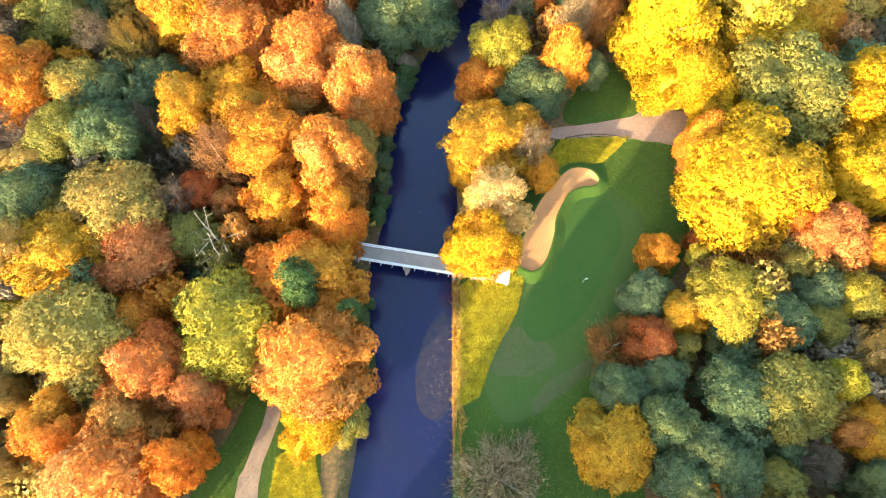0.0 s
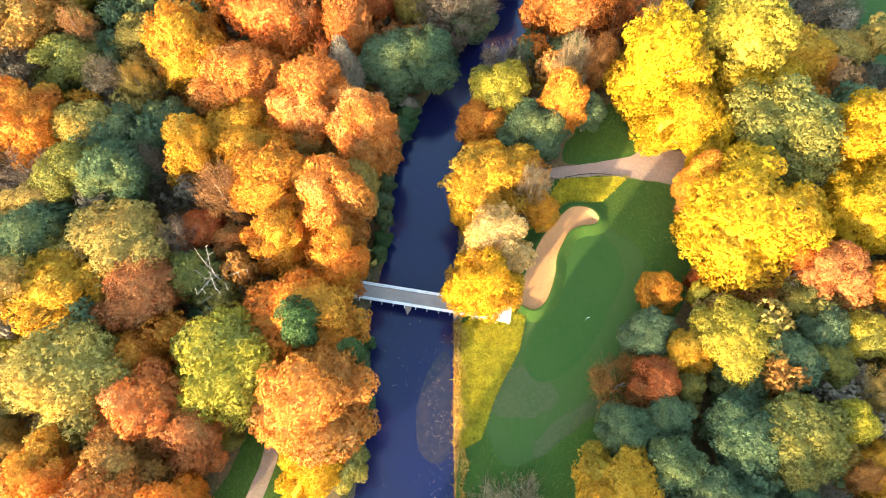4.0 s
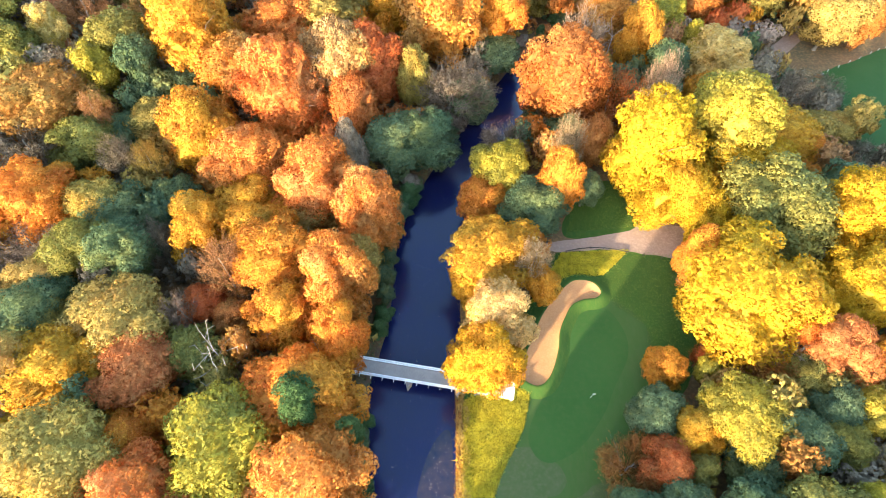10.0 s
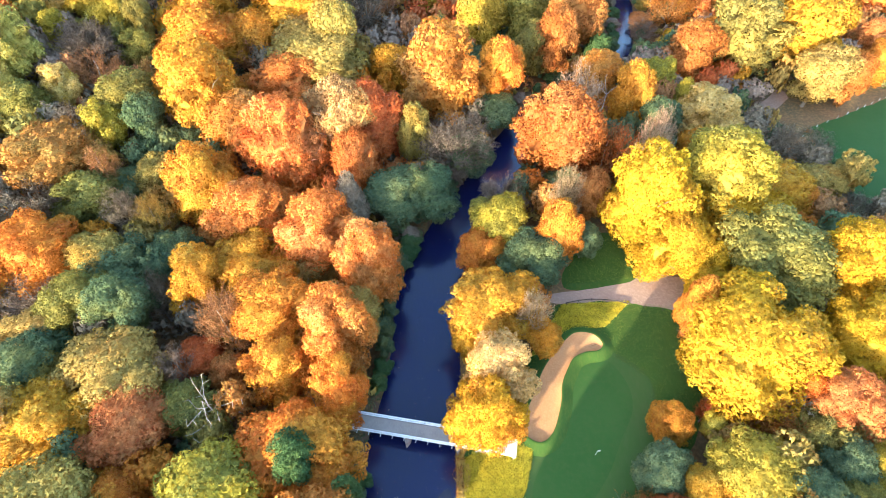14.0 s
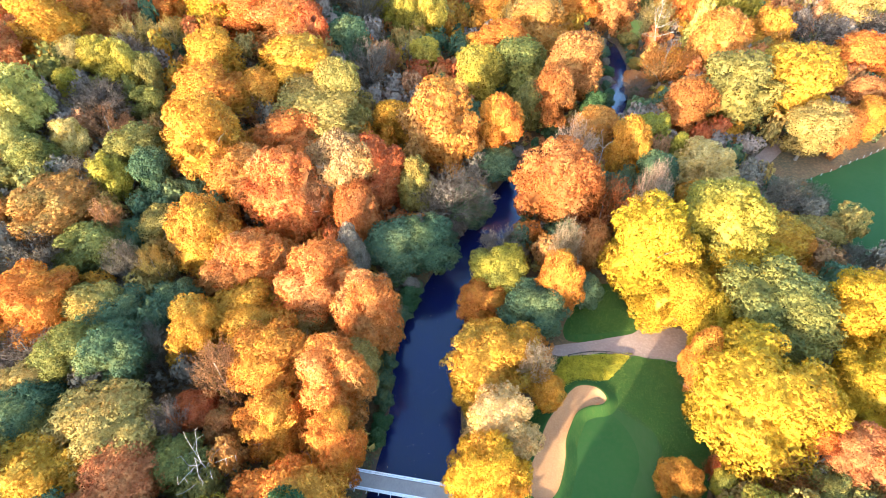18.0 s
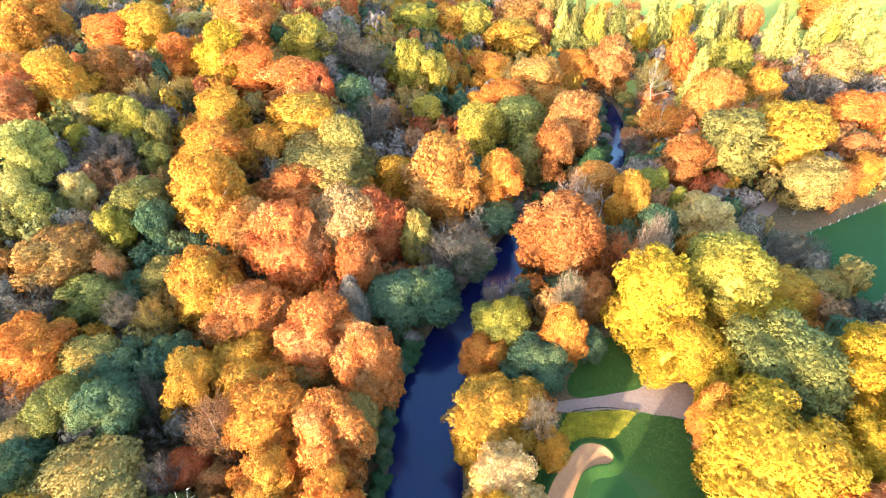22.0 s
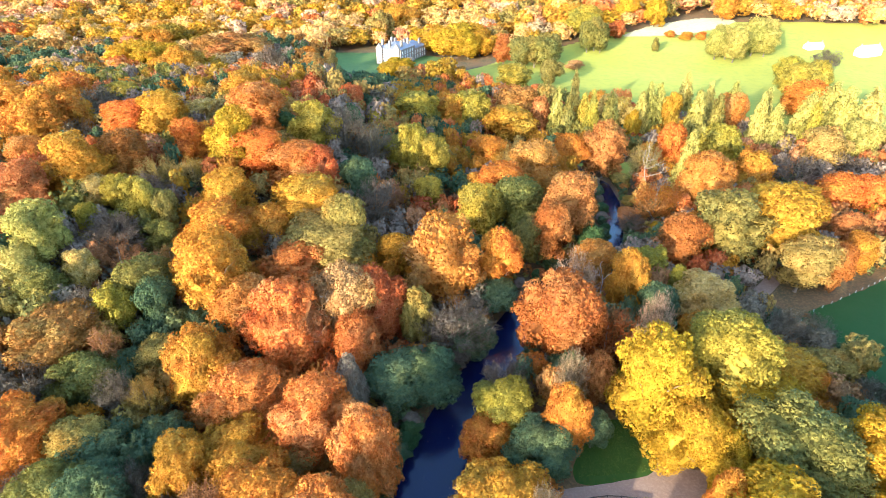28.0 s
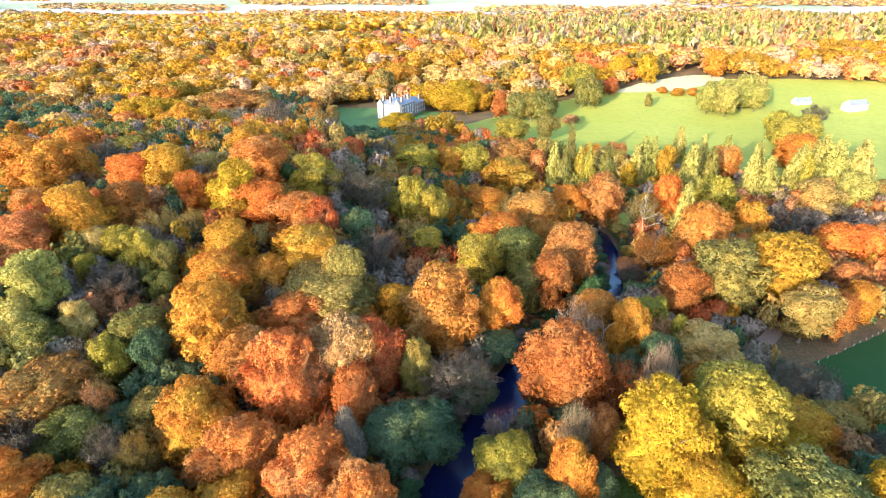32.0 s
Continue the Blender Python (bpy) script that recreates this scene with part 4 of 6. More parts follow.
tree("oak", "G", -210.6, 428.3, 9.7, 30.3)
tree("oak", "G", -218.0, 436.5, 10.5, 26.1)
tree("oak", "G", -221.6, 427.5, 11.9, 22.5)
tree("oak", "G", -202.3, 422.6, 11.3, 27.4)
tree("oak", "G", -204.4, 437.3, 11.6, 25.3)
tree("oak", "G", -295.4, 568.3, 12.9, 25.0)
tree("oak", "G", -292.3, 582.3, 13.3, 27.7)
tree("oak", "G", -304.2, 576.8, 14.7, 22.9)
tree("oak", "G", -302.9, 558.1, 13.8, 26.0)
tree("oak", "G", -294.7, 556.2, 12.2, 23.9)
tree("oak", "G", -287.3, 557.3, 13.0, 23.7)
tree("oak", "G", -283.4, 578.1, 13.8, 27.4)
tree("dome", "O", -184.4, 255.9, 13.6, 22.1)
tree("dome", "O", -195.2, 238.3, 13.6, 22.2)
tree("oak", "K", -165.3, 269.5, 8.9, 15.0)
tree("dome", "G", -106.2, 280.3, 9.8, 18.4)
tree("dome", "O", -128.8, 507.6, 8.1, 16.8)
tree("dome", "C", -105.2, 424.5, 10.7, 26.5)
tree("bare", "M", -137.4, 429.8, 9.6, 31.6)
tree("bare", "M", -143.4, 437.3, 9.3, 27.6)
tree("bare", "M", -147.1, 429.2, 9.1, 26.3)
tree("bare", "M", -130.7, 422.5, 8.6, 27.4)
tree("bare", "M", -128.9, 430.0, 8.2, 22.2)
tree("dome", "C", -196.8, 507.4, 18.9, 28.1)
tree("dome", "C", -189.0, 524.4, 16.2, 25.0)
tree("dome", "C", -216.2, 509.0, 17.6, 24.3)
tree("dome", "C", -214.1, 495.8, 17.9, 27.8)
tree("dome", "C", -201.6, 489.4, 18.2, 22.5)
tree("dome", "C", -180.7, 503.5, 19.9, 24.9)
tree("dome", "C", -185.0, 523.2, 17.8, 22.5)
tree("oak", "V", -103.7, 482.5, 5.5, 18.8)
tree("dome", "R", -52.7, 287.2, 6.8, 17.9)
tree("dome", "Y", -46.7, 472.1, 9.0, 14.4)
tree("dome", "Y", -46.9, 480.6, 8.8, 11.5)
tree("dome", "Y", -52.2, 466.0, 10.0, 11.8)
tree("dome", "Y", -40.5, 466.5, 8.0, 12.2)
tree("dome", "Y", -40.5, 477.7, 9.6, 12.8)
tree("dome", "G", -56.3, 683.5, 12.1, 25.7)
tree("dome", "G", -59.1, 696.7, 11.9, 24.4)
tree("dome", "G", -68.2, 685.5, 10.6, 23.3)
tree("dome", "G", -66.9, 681.7, 12.8, 24.4)
tree("dome", "G", -58.8, 671.0, 12.8, 24.8)
tree("dome", "G", -47.4, 674.8, 13.0, 23.8)
tree("dome", "G", -47.3, 692.8, 12.1, 22.7)
tree("oak", "V", -77.4, 627.3, 8.3, 30.9)
tree("oak", "V", -84.3, 632.0, 7.8, 24.8)
tree("oak", "V", -84.8, 623.5, 8.8, 24.5)
tree("oak", "V", -74.3, 620.5, 8.1, 24.7)
tree("oak", "V", -72.2, 634.4, 8.4, 27.4)
tree("dome", "Y", 10.1, 555.8, 16.9, 29.5)
tree("dome", "Y", 9.1, 572.4, 16.9, 26.9)
tree("dome", "Y", -7.5, 557.4, 15.6, 26.7)
tree("dome", "Y", -0.3, 545.6, 13.9, 25.7)
tree("dome", "Y", 16.1, 539.4, 14.0, 23.5)
tree("dome", "Y", 27.0, 552.3, 16.7, 22.4)
tree("dome", "Y", 23.6, 565.2, 16.0, 27.4)
tree("dome", "R", 46.9, 507.5, 8.6, 24.7)
tree("oak", "L", 72.7, 490.3, 11.3, 25.9)
tree("oak", "L", 64.9, 496.7, 9.9, 22.2)
tree("oak", "L", 60.9, 489.7, 10.1, 26.6)
tree("oak", "L", 81.8, 484.3, 12.1, 25.8)
tree("oak", "L", 83.9, 494.1, 11.6, 27.1)
tree("oak", "K", 135.5, 582.2, 11.8, 27.9)
tree("oak", "K", 129.9, 592.3, 11.3, 23.7)
tree("oak", "K", 124.6, 580.1, 11.8, 25.4)
tree("oak", "K", 135.6, 571.0, 10.2, 23.1)
tree("oak", "K", 143.9, 587.8, 9.6, 22.6)
tree("oak", "L", 133.0, 529.3, 7.0, 29.4)
tree("oak", "L", 126.9, 534.6, 7.5, 25.6)
tree("oak", "L", 125.5, 526.4, 8.2, 25.8)
tree("oak", "L", 136.6, 522.4, 8.3, 21.4)
tree("oak", "L", 138.0, 535.9, 8.2, 23.3)
tree("dome", "R", 160.3, 561.5, 8.7, 17.4)
tree("dome", "Y", 183.3, 614.7, 12.1, 25.4)
tree("dome", "Y", 208.6, 597.7, 11.1, 30.3)
tree("dome", "G", 287.7, 621.3, 11.5, 28.4)
tree("dome", "G", 342.7, 638.4, 12.5, 21.8)
tree("oak", "P", 242.1, 500.6, 9.6, 26.1)
tree("oak", "P", 241.0, 510.9, 8.9, 26.7)
tree("oak", "P", 232.4, 499.6, 9.6, 25.6)
tree("oak", "P", 244.9, 491.6, 9.7, 27.5)
tree("oak", "P", 250.9, 502.9, 10.3, 25.3)
tree("oak", "P", 275.9, 519.1, 11.2, 30.4)
tree("oak", "P", 269.0, 528.8, 9.6, 22.5)
tree("oak", "P", 268.7, 509.8, 10.7, 25.3)
tree("oak", "P", 279.5, 507.8, 10.9, 23.6)
tree("oak", "P", 285.5, 524.0, 10.7, 27.9)
tree("spire", "L", 186.5, 522.3, 3.7, 12.4)
tree("oak", "K", 252.8, 400.5, 10.1, 24.7)
tree("oak", "K", 248.1, 409.7, 9.7, 26.4)
tree("oak", "K", 244.7, 392.9, 10.4, 25.5)
tree("oak", "K", 255.3, 389.6, 10.8, 26.9)
tree("oak", "K", 263.4, 403.6, 9.2, 25.7)
tree("dome", "O", 231.4, 351.7, 14.3, 22.8)
tree("oak", "L", 75.8, 427.0, 8.3, 21.3)
tree("oak", "K", 47.2, 416.3, 14.4, 19.8)
tree("shrub", "O", 214.6, 565.4, 5.2, 6.5)
tree("shrub", "O", 227.8, 558.1, 6.8, 7.4)
tree("shrub", "O", 241.8, 557.9, 5.7, 7.5)
tree("shrub", "T", 106.4, 481.4, 7.5, 7.3)
tree("bare", "M", 301.2, 451.9, 11.2, 21.9)
tree("fir", "L", 77.2, 341.4, 5.4, 34.0)
tree("oak", "G", 86.4, 316.0, 7.4, 26.0)
tree("dome", "C", 97.6, 316.1, 8.2, 26.0)
tree("oak", "G", 127.4, 310.1, 5.9, 26.0)
tree("dome", "A", 162.1, 310.2, 8.0, 26.0)
tree("fir", "P", 147.4, 311.2, 6.0, 34.0)
tree("fir", "P", 163.2, 283.4, 6.7, 34.0)
tree("oak", "V", 57.3, 328.7, 7.0, 26.0)
tree("fir", "P", 210.7, 302.0, 12.9, 36.0)
tree("fir", "P", 225.5, 290.9, 10.9, 36.0)
tree("fir", "P", 59.9, 304.1, 6.7, 32.4)
tree("fir", "K", 77.0, 292.6, 6.0, 33.3)
tree("fir", "L", 88.1, 296.6, 8.0, 31.9)
tree("fir", "P", 106.7, 302.4, 7.3, 30.6)
tree("fir", "P", 119.1, 311.8, 7.0, 33.0)
tree("fir", "K", 133.4, 292.5, 7.5, 32.4)
tree("fir", "L", 144.4, 291.7, 7.7, 31.9)
tree("fir", "P", 161.8, 312.1, 7.4, 33.7)
tree("fir", "P", 173.2, 298.2, 6.9, 33.7)
tree("fir", "K", 191.0, 281.3, 6.3, 30.9)
tree("fir", "L", 205.7, 289.5, 7.3, 31.2)
# tall trees on the near bank behind the camera's foot, whose shade lies on the green
for x, y, r, h in ((-23, -35, 6.5, 32), (-25, -46, 7, 33), (-30, -58, 7, 34), (-20, -60, 7, 33), (-26, -74, 8, 35), (8, -40, 6, 24), (16, -46, 7, 26), (28, -38, 7, 25), (38, -24, 7, 24), (50, -22, 7, 25), (62, -20, 7, 24), (44, -36, 8, 27), (58, -34, 8, 28), (72, -30, 8, 27)):
    tree("dome", "O", x, y, r, h)

# green shrubs hanging over the water along the wooded bank
rng = random.Random(44)
y = 16.0
while y < 92:
    if not 36.5 < y < 49:
        rx = float(np.interp(y, [p[1] for p in RIVER[:12]], [p[0] - p[2] for p in RIVER[:12]]))
        tree("shrub", rng.choice("EED"), rx - rng.uniform(0.6, 2.0), y, rng.uniform(2.0, 3.1), rng.uniform(3.6, 6.0))
    y += rng.uniform(3.2, 5.5)

# low growth on both banks round the bend
rng = random.Random(46)
for i in range(10, len(RIVER) - 4):
    a, b = Vector(RIVER[i]), Vector(RIVER[i + 1])
    d = (b - a).to_2d()
    side = Vector((d.y, -d.x)).normalized()
    for k in range(max(2, int(d.length / 4.5))):
        t = (k + rng.random()) / max(2, int(d.length / 4.5))
        c = a.lerp(b, t)
        for s in (-1, 1):
            p = c.to_2d() + side * s * (c.z + rng.uniform(1.0, 3.0))
            tree("shrub", rng.choice("EDDVMC"), round(p.x, 1), round(p.y, 1), rng.uniform(1.8, 3.0), rng.uniform(2.6, 5.0))

# ---- woods too many to count: undergrowth and the far woods ----
def blob(rng, clumps, ball, fir=False, lobed=False, bushy=False):
    """A small crown of radius 1 and height 2: a lumpy skin and leaf sprays, with the way that each vert faces."""
    if lobed:
        v, f, cv, cf = hull(rng, "oak" if rng.random() < 0.5 else "dome", (ball, max(1, ball - 1)))
        v, cv = v / np.array([R0, R0, H0 / 2]), cv / np.array([R0, R0, H0 / 2])
    elif fir:
        v, f = fir_hull(rng.integers(99), ball)
        v = v / np.array([R0, R0, H0 / 2])
        cv, cf = v, f
    else:
        d, f = BALLS[ball]
        ph = rng.uniform(0, 6.28, 4)
        lump = 1 + 0.15 * np.sin(d[:, 0] * 5 + ph[0]) * np.sin(d[:, 1] * 5 + ph[1]) + 0.1 * np.sin(d[:, 2] * 7 + ph[2]) + 0.05 * rng.normal(size=len(d))
        v = d * np.stack([np.full(len(d), 0.9), np.full(len(d), 0.9), np.where(d[:, 2] > 0, 1.1, 0.6)], 1) * lump[:, None] + np.array([0, 0, 0.85])
        cv, cf = v, f
    mid = np.array([0, 0, v[:, 2].mean()])
    puffs, out = on_skin(rng, v, f, max(4, clumps // 9))
    k = np.repeat(np.arange(len(puffs)), 9)
    d = unit(rng.normal(size=(len(k), 3)) + out[k])
    p = puffs[k] - 0.1 * out[k] + d * (0.75 / math.sqrt(len(puffs))) * np.array([1, 1, 1.2]) * rng.uniform(0.7, 1.1, len(k))[:, None]
    facing = unit(0.7 * d + 0.5 * out[k])
    lv, lf = leaf_faces(rng, p, unit(facing + 0.5 * rng.normal(size=d.shape)), 1.75 / math.sqrt(clumps), 1.2)
    if bushy:
        return lv, lf, np.repeat(facing, 3, 0)
    if lobed and clumps >= 300:                   # a second layer of leaves within
        p, up = on_skin(rng, mid + (v - mid) * 0.84, f, clumps // 2)
        up = unit(up + 0.5 * rng.normal(size=up.shape))
        mv, mf = leaf_faces(rng, p, unit(up + 0.4 * rng.normal(size=up.shape)), 2.6 / math.sqrt(clumps), 1.2)
        lv, lf, facing = np.r_[lv, mv], np.r_[lf, mf + len(lv)], np.r_[facing, up]
        cv = mid + (cv - mid) * 0.8
    way = unit(unit(cv - mid) + 0.35 * rng.normal(size=cv.shape))
    cv = mid + (cv - mid) * 0.75 + 0.02 * rng.normal(size=cv.shape)
    return np.r_[cv, lv], np.r_[cf, lf + len(cv)], np.r_[way, np.repeat(facing, 3, 0)]


def woodland(name, label, places, colours, weights, clumps, ball, seed, fir=False, category="woodland", lobed=False, bushy=False, kin=0.0):
    """One object a colour: crowns of (x, y, radius, height), each of a few leaf clumps."""
    rng = np.random.default_rng(seed)
    shapes = [blob(rng, clumps, ball, fir, lobed, bushy) for _ in range(9)]
    px, py = places[:, 0], places[:, 1]
    score = []
    for w in weights:
        a, b, c, e = rng.uniform(0, 6.28, 4)
        score.append(np.log(w) + 1.1 * np.sin(px / 47 + a + np.sin(py / 61 + b)) * np.sin(py / 53 + c + np.sin(px / 71 + e)) + 0.55 * rng.gumbel(size=len(px)))
    which = np.argmax(np.array(score), 0)
    if kin:                                       # a share of them take after the nearest single tree
        spots = np.array([t[:2] for t in TREES])
        for i in range(len(px)):
            c = TREES[int(np.argmin(np.hypot(spots[:, 0] - px[i], spots[:, 1] - py[i])))][3]
            if c in colours and rng.random() < kin:
                which[i] = colours.index(c)
    for i, c in enumerate(colours):
        rows = places[which == i]
        if not len(rows):
            continue
        out, faces, ways, total = [], [], [], 0
        zs = ground_z(rows[:, 0], rows[:, 1])
        for (x, y, r, h), z in zip(rows, zs):
            a = rng.uniform(0, 6.28)
            v, f, w = shapes[rng.integers(9)]
            ca, sa = math.cos(a) * r, math.sin(a) * r
            out.append(np.stack([v[:, 0] * ca - v[:, 1] * sa + x, v[:, 0] * sa + v[:, 1] * ca + y, v[:, 2] * h / 2 + z], 1))
            faces.append(f + total)
            c1, s1 = math.cos(a), math.sin(a)
            ways.append(np.stack([w[:, 0] * c1 - w[:, 1] * s1, w[:, 0] * s1 + w[:, 1] * c1, w[:, 2]], 1))
            total += len(v)
        me = mesh_of(name, np.concatenate(out), np.concatenate(faces), (LEAF[c][1],))
        me.polygons.foreach_set("use_smooth", np.ones(len(me.polygons), bool))
        me.normals_split_custom_set_from_vertices(np.concatenate(ways).tolist())
        ob = new(name, me)
        tagged(ob, f"{LEAF[c][0]} {label}", category, kind="stuff")


def scatter(seed, x0, x1, y0, y1, step, ok):
    rng = np.random.default_rng(seed)
    xs, ys = np.meshgrid(np.arange(x0, x1, step), np.arange(y0, y1, step))
    xs = (xs + rng.uniform(-0.45, 0.45, xs.shape) * step).ravel()
    ys = (ys + rng.uniform(-0.45, 0.45, ys.shape) * step).ravel()
    keep = (np.abs(xs) < 0.95 * np.abs(ys + 30) + 75) & ok(xs, ys)
    return xs[keep], ys[keep], rng


OPEN = [[(-36, 6), (-98, -73), (-80, -85), (-18, -6)],
        [(0, -40), (0, 40), (20, 70), (20, 80), (30, 96), (52, 97), (56, 84), (66, 82), (66, 66), (52, 45), (40, 25), (30, -40)],
        [(-48, -40), (-44, 0), (-36, 18), (-26, 16), (-15, 2), (-15, -40)],
        [(108, 135), (120, 143), (139, 153), (166, 164), (200, 162), (131, 81), (117, 90), (111, 101), (112, 112), (110, 124)],
        [(95, 144), (104, 152), (121, 154), (138, 158), (156, 163), (152, 159), (133, 149), (115, 140), (106, 134), (98, 138)],
        [(62, 262), (80, 274), (100, 270), (88, 244), (76, 244)],
        [(-112, 385), (-126, 500), (-122, 575), (-80, 590), (-10, 560), (30, 545), (56, 535), (114, 566), (170, 592), (210, 604), (275, 640), (351, 600), (460, 590), (560, 560), (480, 360), (340, 290), (190, 298), (100, 360), (40, 400), (-10, 470), (-40, 440), (-50, 385)],
        [(52, 168), (58, 200), (62, 240), (58, 264), (80, 278), (102, 274), (94, 245), (84, 225), (80, 200), (72, 178)],
        [(84, 137), (108, 157), (118, 165), (112, 150), (90, 135)]]


def wooded(x, y, margin=1.5):
    ok = river_gap(x, y) > margin
    for o in OPEN:
        ok &= ~inside(o, x, y)
    return ok


def crown_gap(x, y):
    best = np.full(np.shape(x), 1e9)
    for tx, ty, tr, _ in TREES:
        best = np.minimum(best, np.hypot(x - tx, y - ty) - tr)
    return best


BARE_WOODS = [[(-531, 615), (-408, 566), (-350, 582), (-252, 424), (-317, 430), (-369, 414)], [(-219, 519), (-195, 598), (-142, 582), (-88, 430), (-42, 414), (-30, 255), (-51, 237), (-65, 295), (-142, 424)]]


def in_bare_woods(x, y):
    return inside(BARE_WOODS[0], x, y) | inside(BARE_WOODS[1], x, y)


xs, ys, rng = scatter(5, -170, 190, -45, 330, 5.2, lambda x, y: wooded(x, y, 3))
r = rng.uniform(2.2, 3.8, len(xs))
woodland("undergrowth", "undergrowth between the trees", np.stack([xs, ys, r, r * rng.uniform(1.3, 2.1, len(xs))], 1), "DVCMT", (5, 4, 2, 3, 1), 64, 1, 1, category="undergrowth", bushy=True)
xs, ys, rng = scatter(6, -420, 420, -20, 480, 7.4, lambda x, y: wooded(x, y, 4.5) & (crown_gap(x, y) > -1.2) & ~in_bare_woods(x, y))
r = rng.uniform(3.4, 5.6, len(xs))
rows = np.stack([xs, ys, r, rng.uniform(8.5, 14.5, len(xs))], 1)
for near, clumps, seed in ((True, 900, 2), (False, 380, 32)):
    woodland("infill_trees", "trees filling the wood" if near else "trees filling the wood farther off", rows[(np.hypot(xs, ys) < 165) == near], "OACRGVDLMT", (2, 2, 3, 1, 2, 4, 4, 2, 4, 2), clumps, 3, seed, lobed=True, kin=0.6)
xs, ys, rng = scatter(16, -330, -105, -200, 0, 13, lambda x, y: wooded(x, y, 9) & (crown_gap(x, y) > 1.0))
woodland("near_bank_trees", "trees of the wood along the near bank", np.stack([xs, ys, rng.uniform(5.5, 8, len(xs)), rng.uniform(14, 21, len(xs))], 1), "OCGV", (3, 2, 3, 2), 200, 2, 12)
# tall trees added just outside the view, to cast shade on the woods within
xs, ys, rng = scatter(26, -230, 230, -70, 120, 11, lambda x, y: wooded(x, y, 9) & (np.abs(x) > 0.83 * np.hypot(y, 106) + 13))
woodland("flanking_trees", "unseen trees added beside the view to shade the valley woods", np.stack([xs, ys, rng.uniform(5.5, 8, len(xs)), rng.uniform(20, 26, len(xs))], 1), "OCGV", (3, 2, 3, 2), 160, 2, 22, lobed=True)
# half-bare grey woods; extra dark green in the mix puts shade into their colour
xs, ys, rng = scatter(27, -560, 0, 230, 640, 10.5, lambda x, y: wooded(x, y, 4) & in_bare_woods(x, y) & (crown_gap(x, y) > -2))
woodland("bare_woods", "half-bare trees of a shaded wood", np.stack([xs, ys, rng.uniform(5, 8, len(xs)), rng.uniform(12, 18, len(xs))], 1), "MCVD", (5, 3, 3, 5), 300, 2, 24, lobed=True)
PLANTATION = [(-40, 1000), (60, 890), (250, 745), (420, 735), (700, 800), (1500, 1500), (1200, 2100), (300, 1900), (-40, 1500)]
xs, ys, rng = scatter(7, -900, 900, 430, 960, 18, lambda x, y: wooded(x, y, 4) & (crown_gap(x, y) > -2) & ~inside(PLANTATION, x, y) & ~in_bare_woods(x, y))
r = 9.0 + 8.0 * rng.beta(1.4, 2.2, len(xs))
rows = np.stack([xs, ys, r, r * rng.uniform(0.6, 1.2, len(xs)) + 7], 1)
# pale H and S weighted up: haze of distance put into the leaf colours
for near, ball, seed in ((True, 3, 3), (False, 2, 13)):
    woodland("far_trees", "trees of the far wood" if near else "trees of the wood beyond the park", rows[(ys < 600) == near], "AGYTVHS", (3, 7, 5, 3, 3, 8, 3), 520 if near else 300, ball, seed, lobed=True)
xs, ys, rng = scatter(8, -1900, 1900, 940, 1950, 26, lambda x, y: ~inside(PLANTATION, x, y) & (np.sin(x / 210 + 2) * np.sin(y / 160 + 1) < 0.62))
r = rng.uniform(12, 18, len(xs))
# again mostly pale leaves, which stand in for haze
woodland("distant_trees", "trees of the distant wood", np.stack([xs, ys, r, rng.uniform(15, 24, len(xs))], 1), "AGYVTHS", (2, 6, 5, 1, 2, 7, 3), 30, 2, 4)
xs, ys, rng = scatter(9, -100, 1600, 730, 2150, 17, lambda x, y: inside(PLANTATION, x, y) & (np.sin(x / 70 + y / 110) * np.sin(y / 60 - x / 130) < 0.75))
r = rng.uniform(5, 9, len(xs))
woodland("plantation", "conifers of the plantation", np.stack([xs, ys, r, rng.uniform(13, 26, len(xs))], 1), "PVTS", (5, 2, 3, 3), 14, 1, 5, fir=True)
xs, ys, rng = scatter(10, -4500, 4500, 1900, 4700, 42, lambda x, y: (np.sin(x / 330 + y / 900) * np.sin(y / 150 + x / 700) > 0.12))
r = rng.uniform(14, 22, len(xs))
# palest mix of all, the horizon's haze coloured into the crowns
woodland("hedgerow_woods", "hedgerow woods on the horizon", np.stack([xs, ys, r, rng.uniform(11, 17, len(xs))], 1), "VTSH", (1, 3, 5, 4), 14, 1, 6)

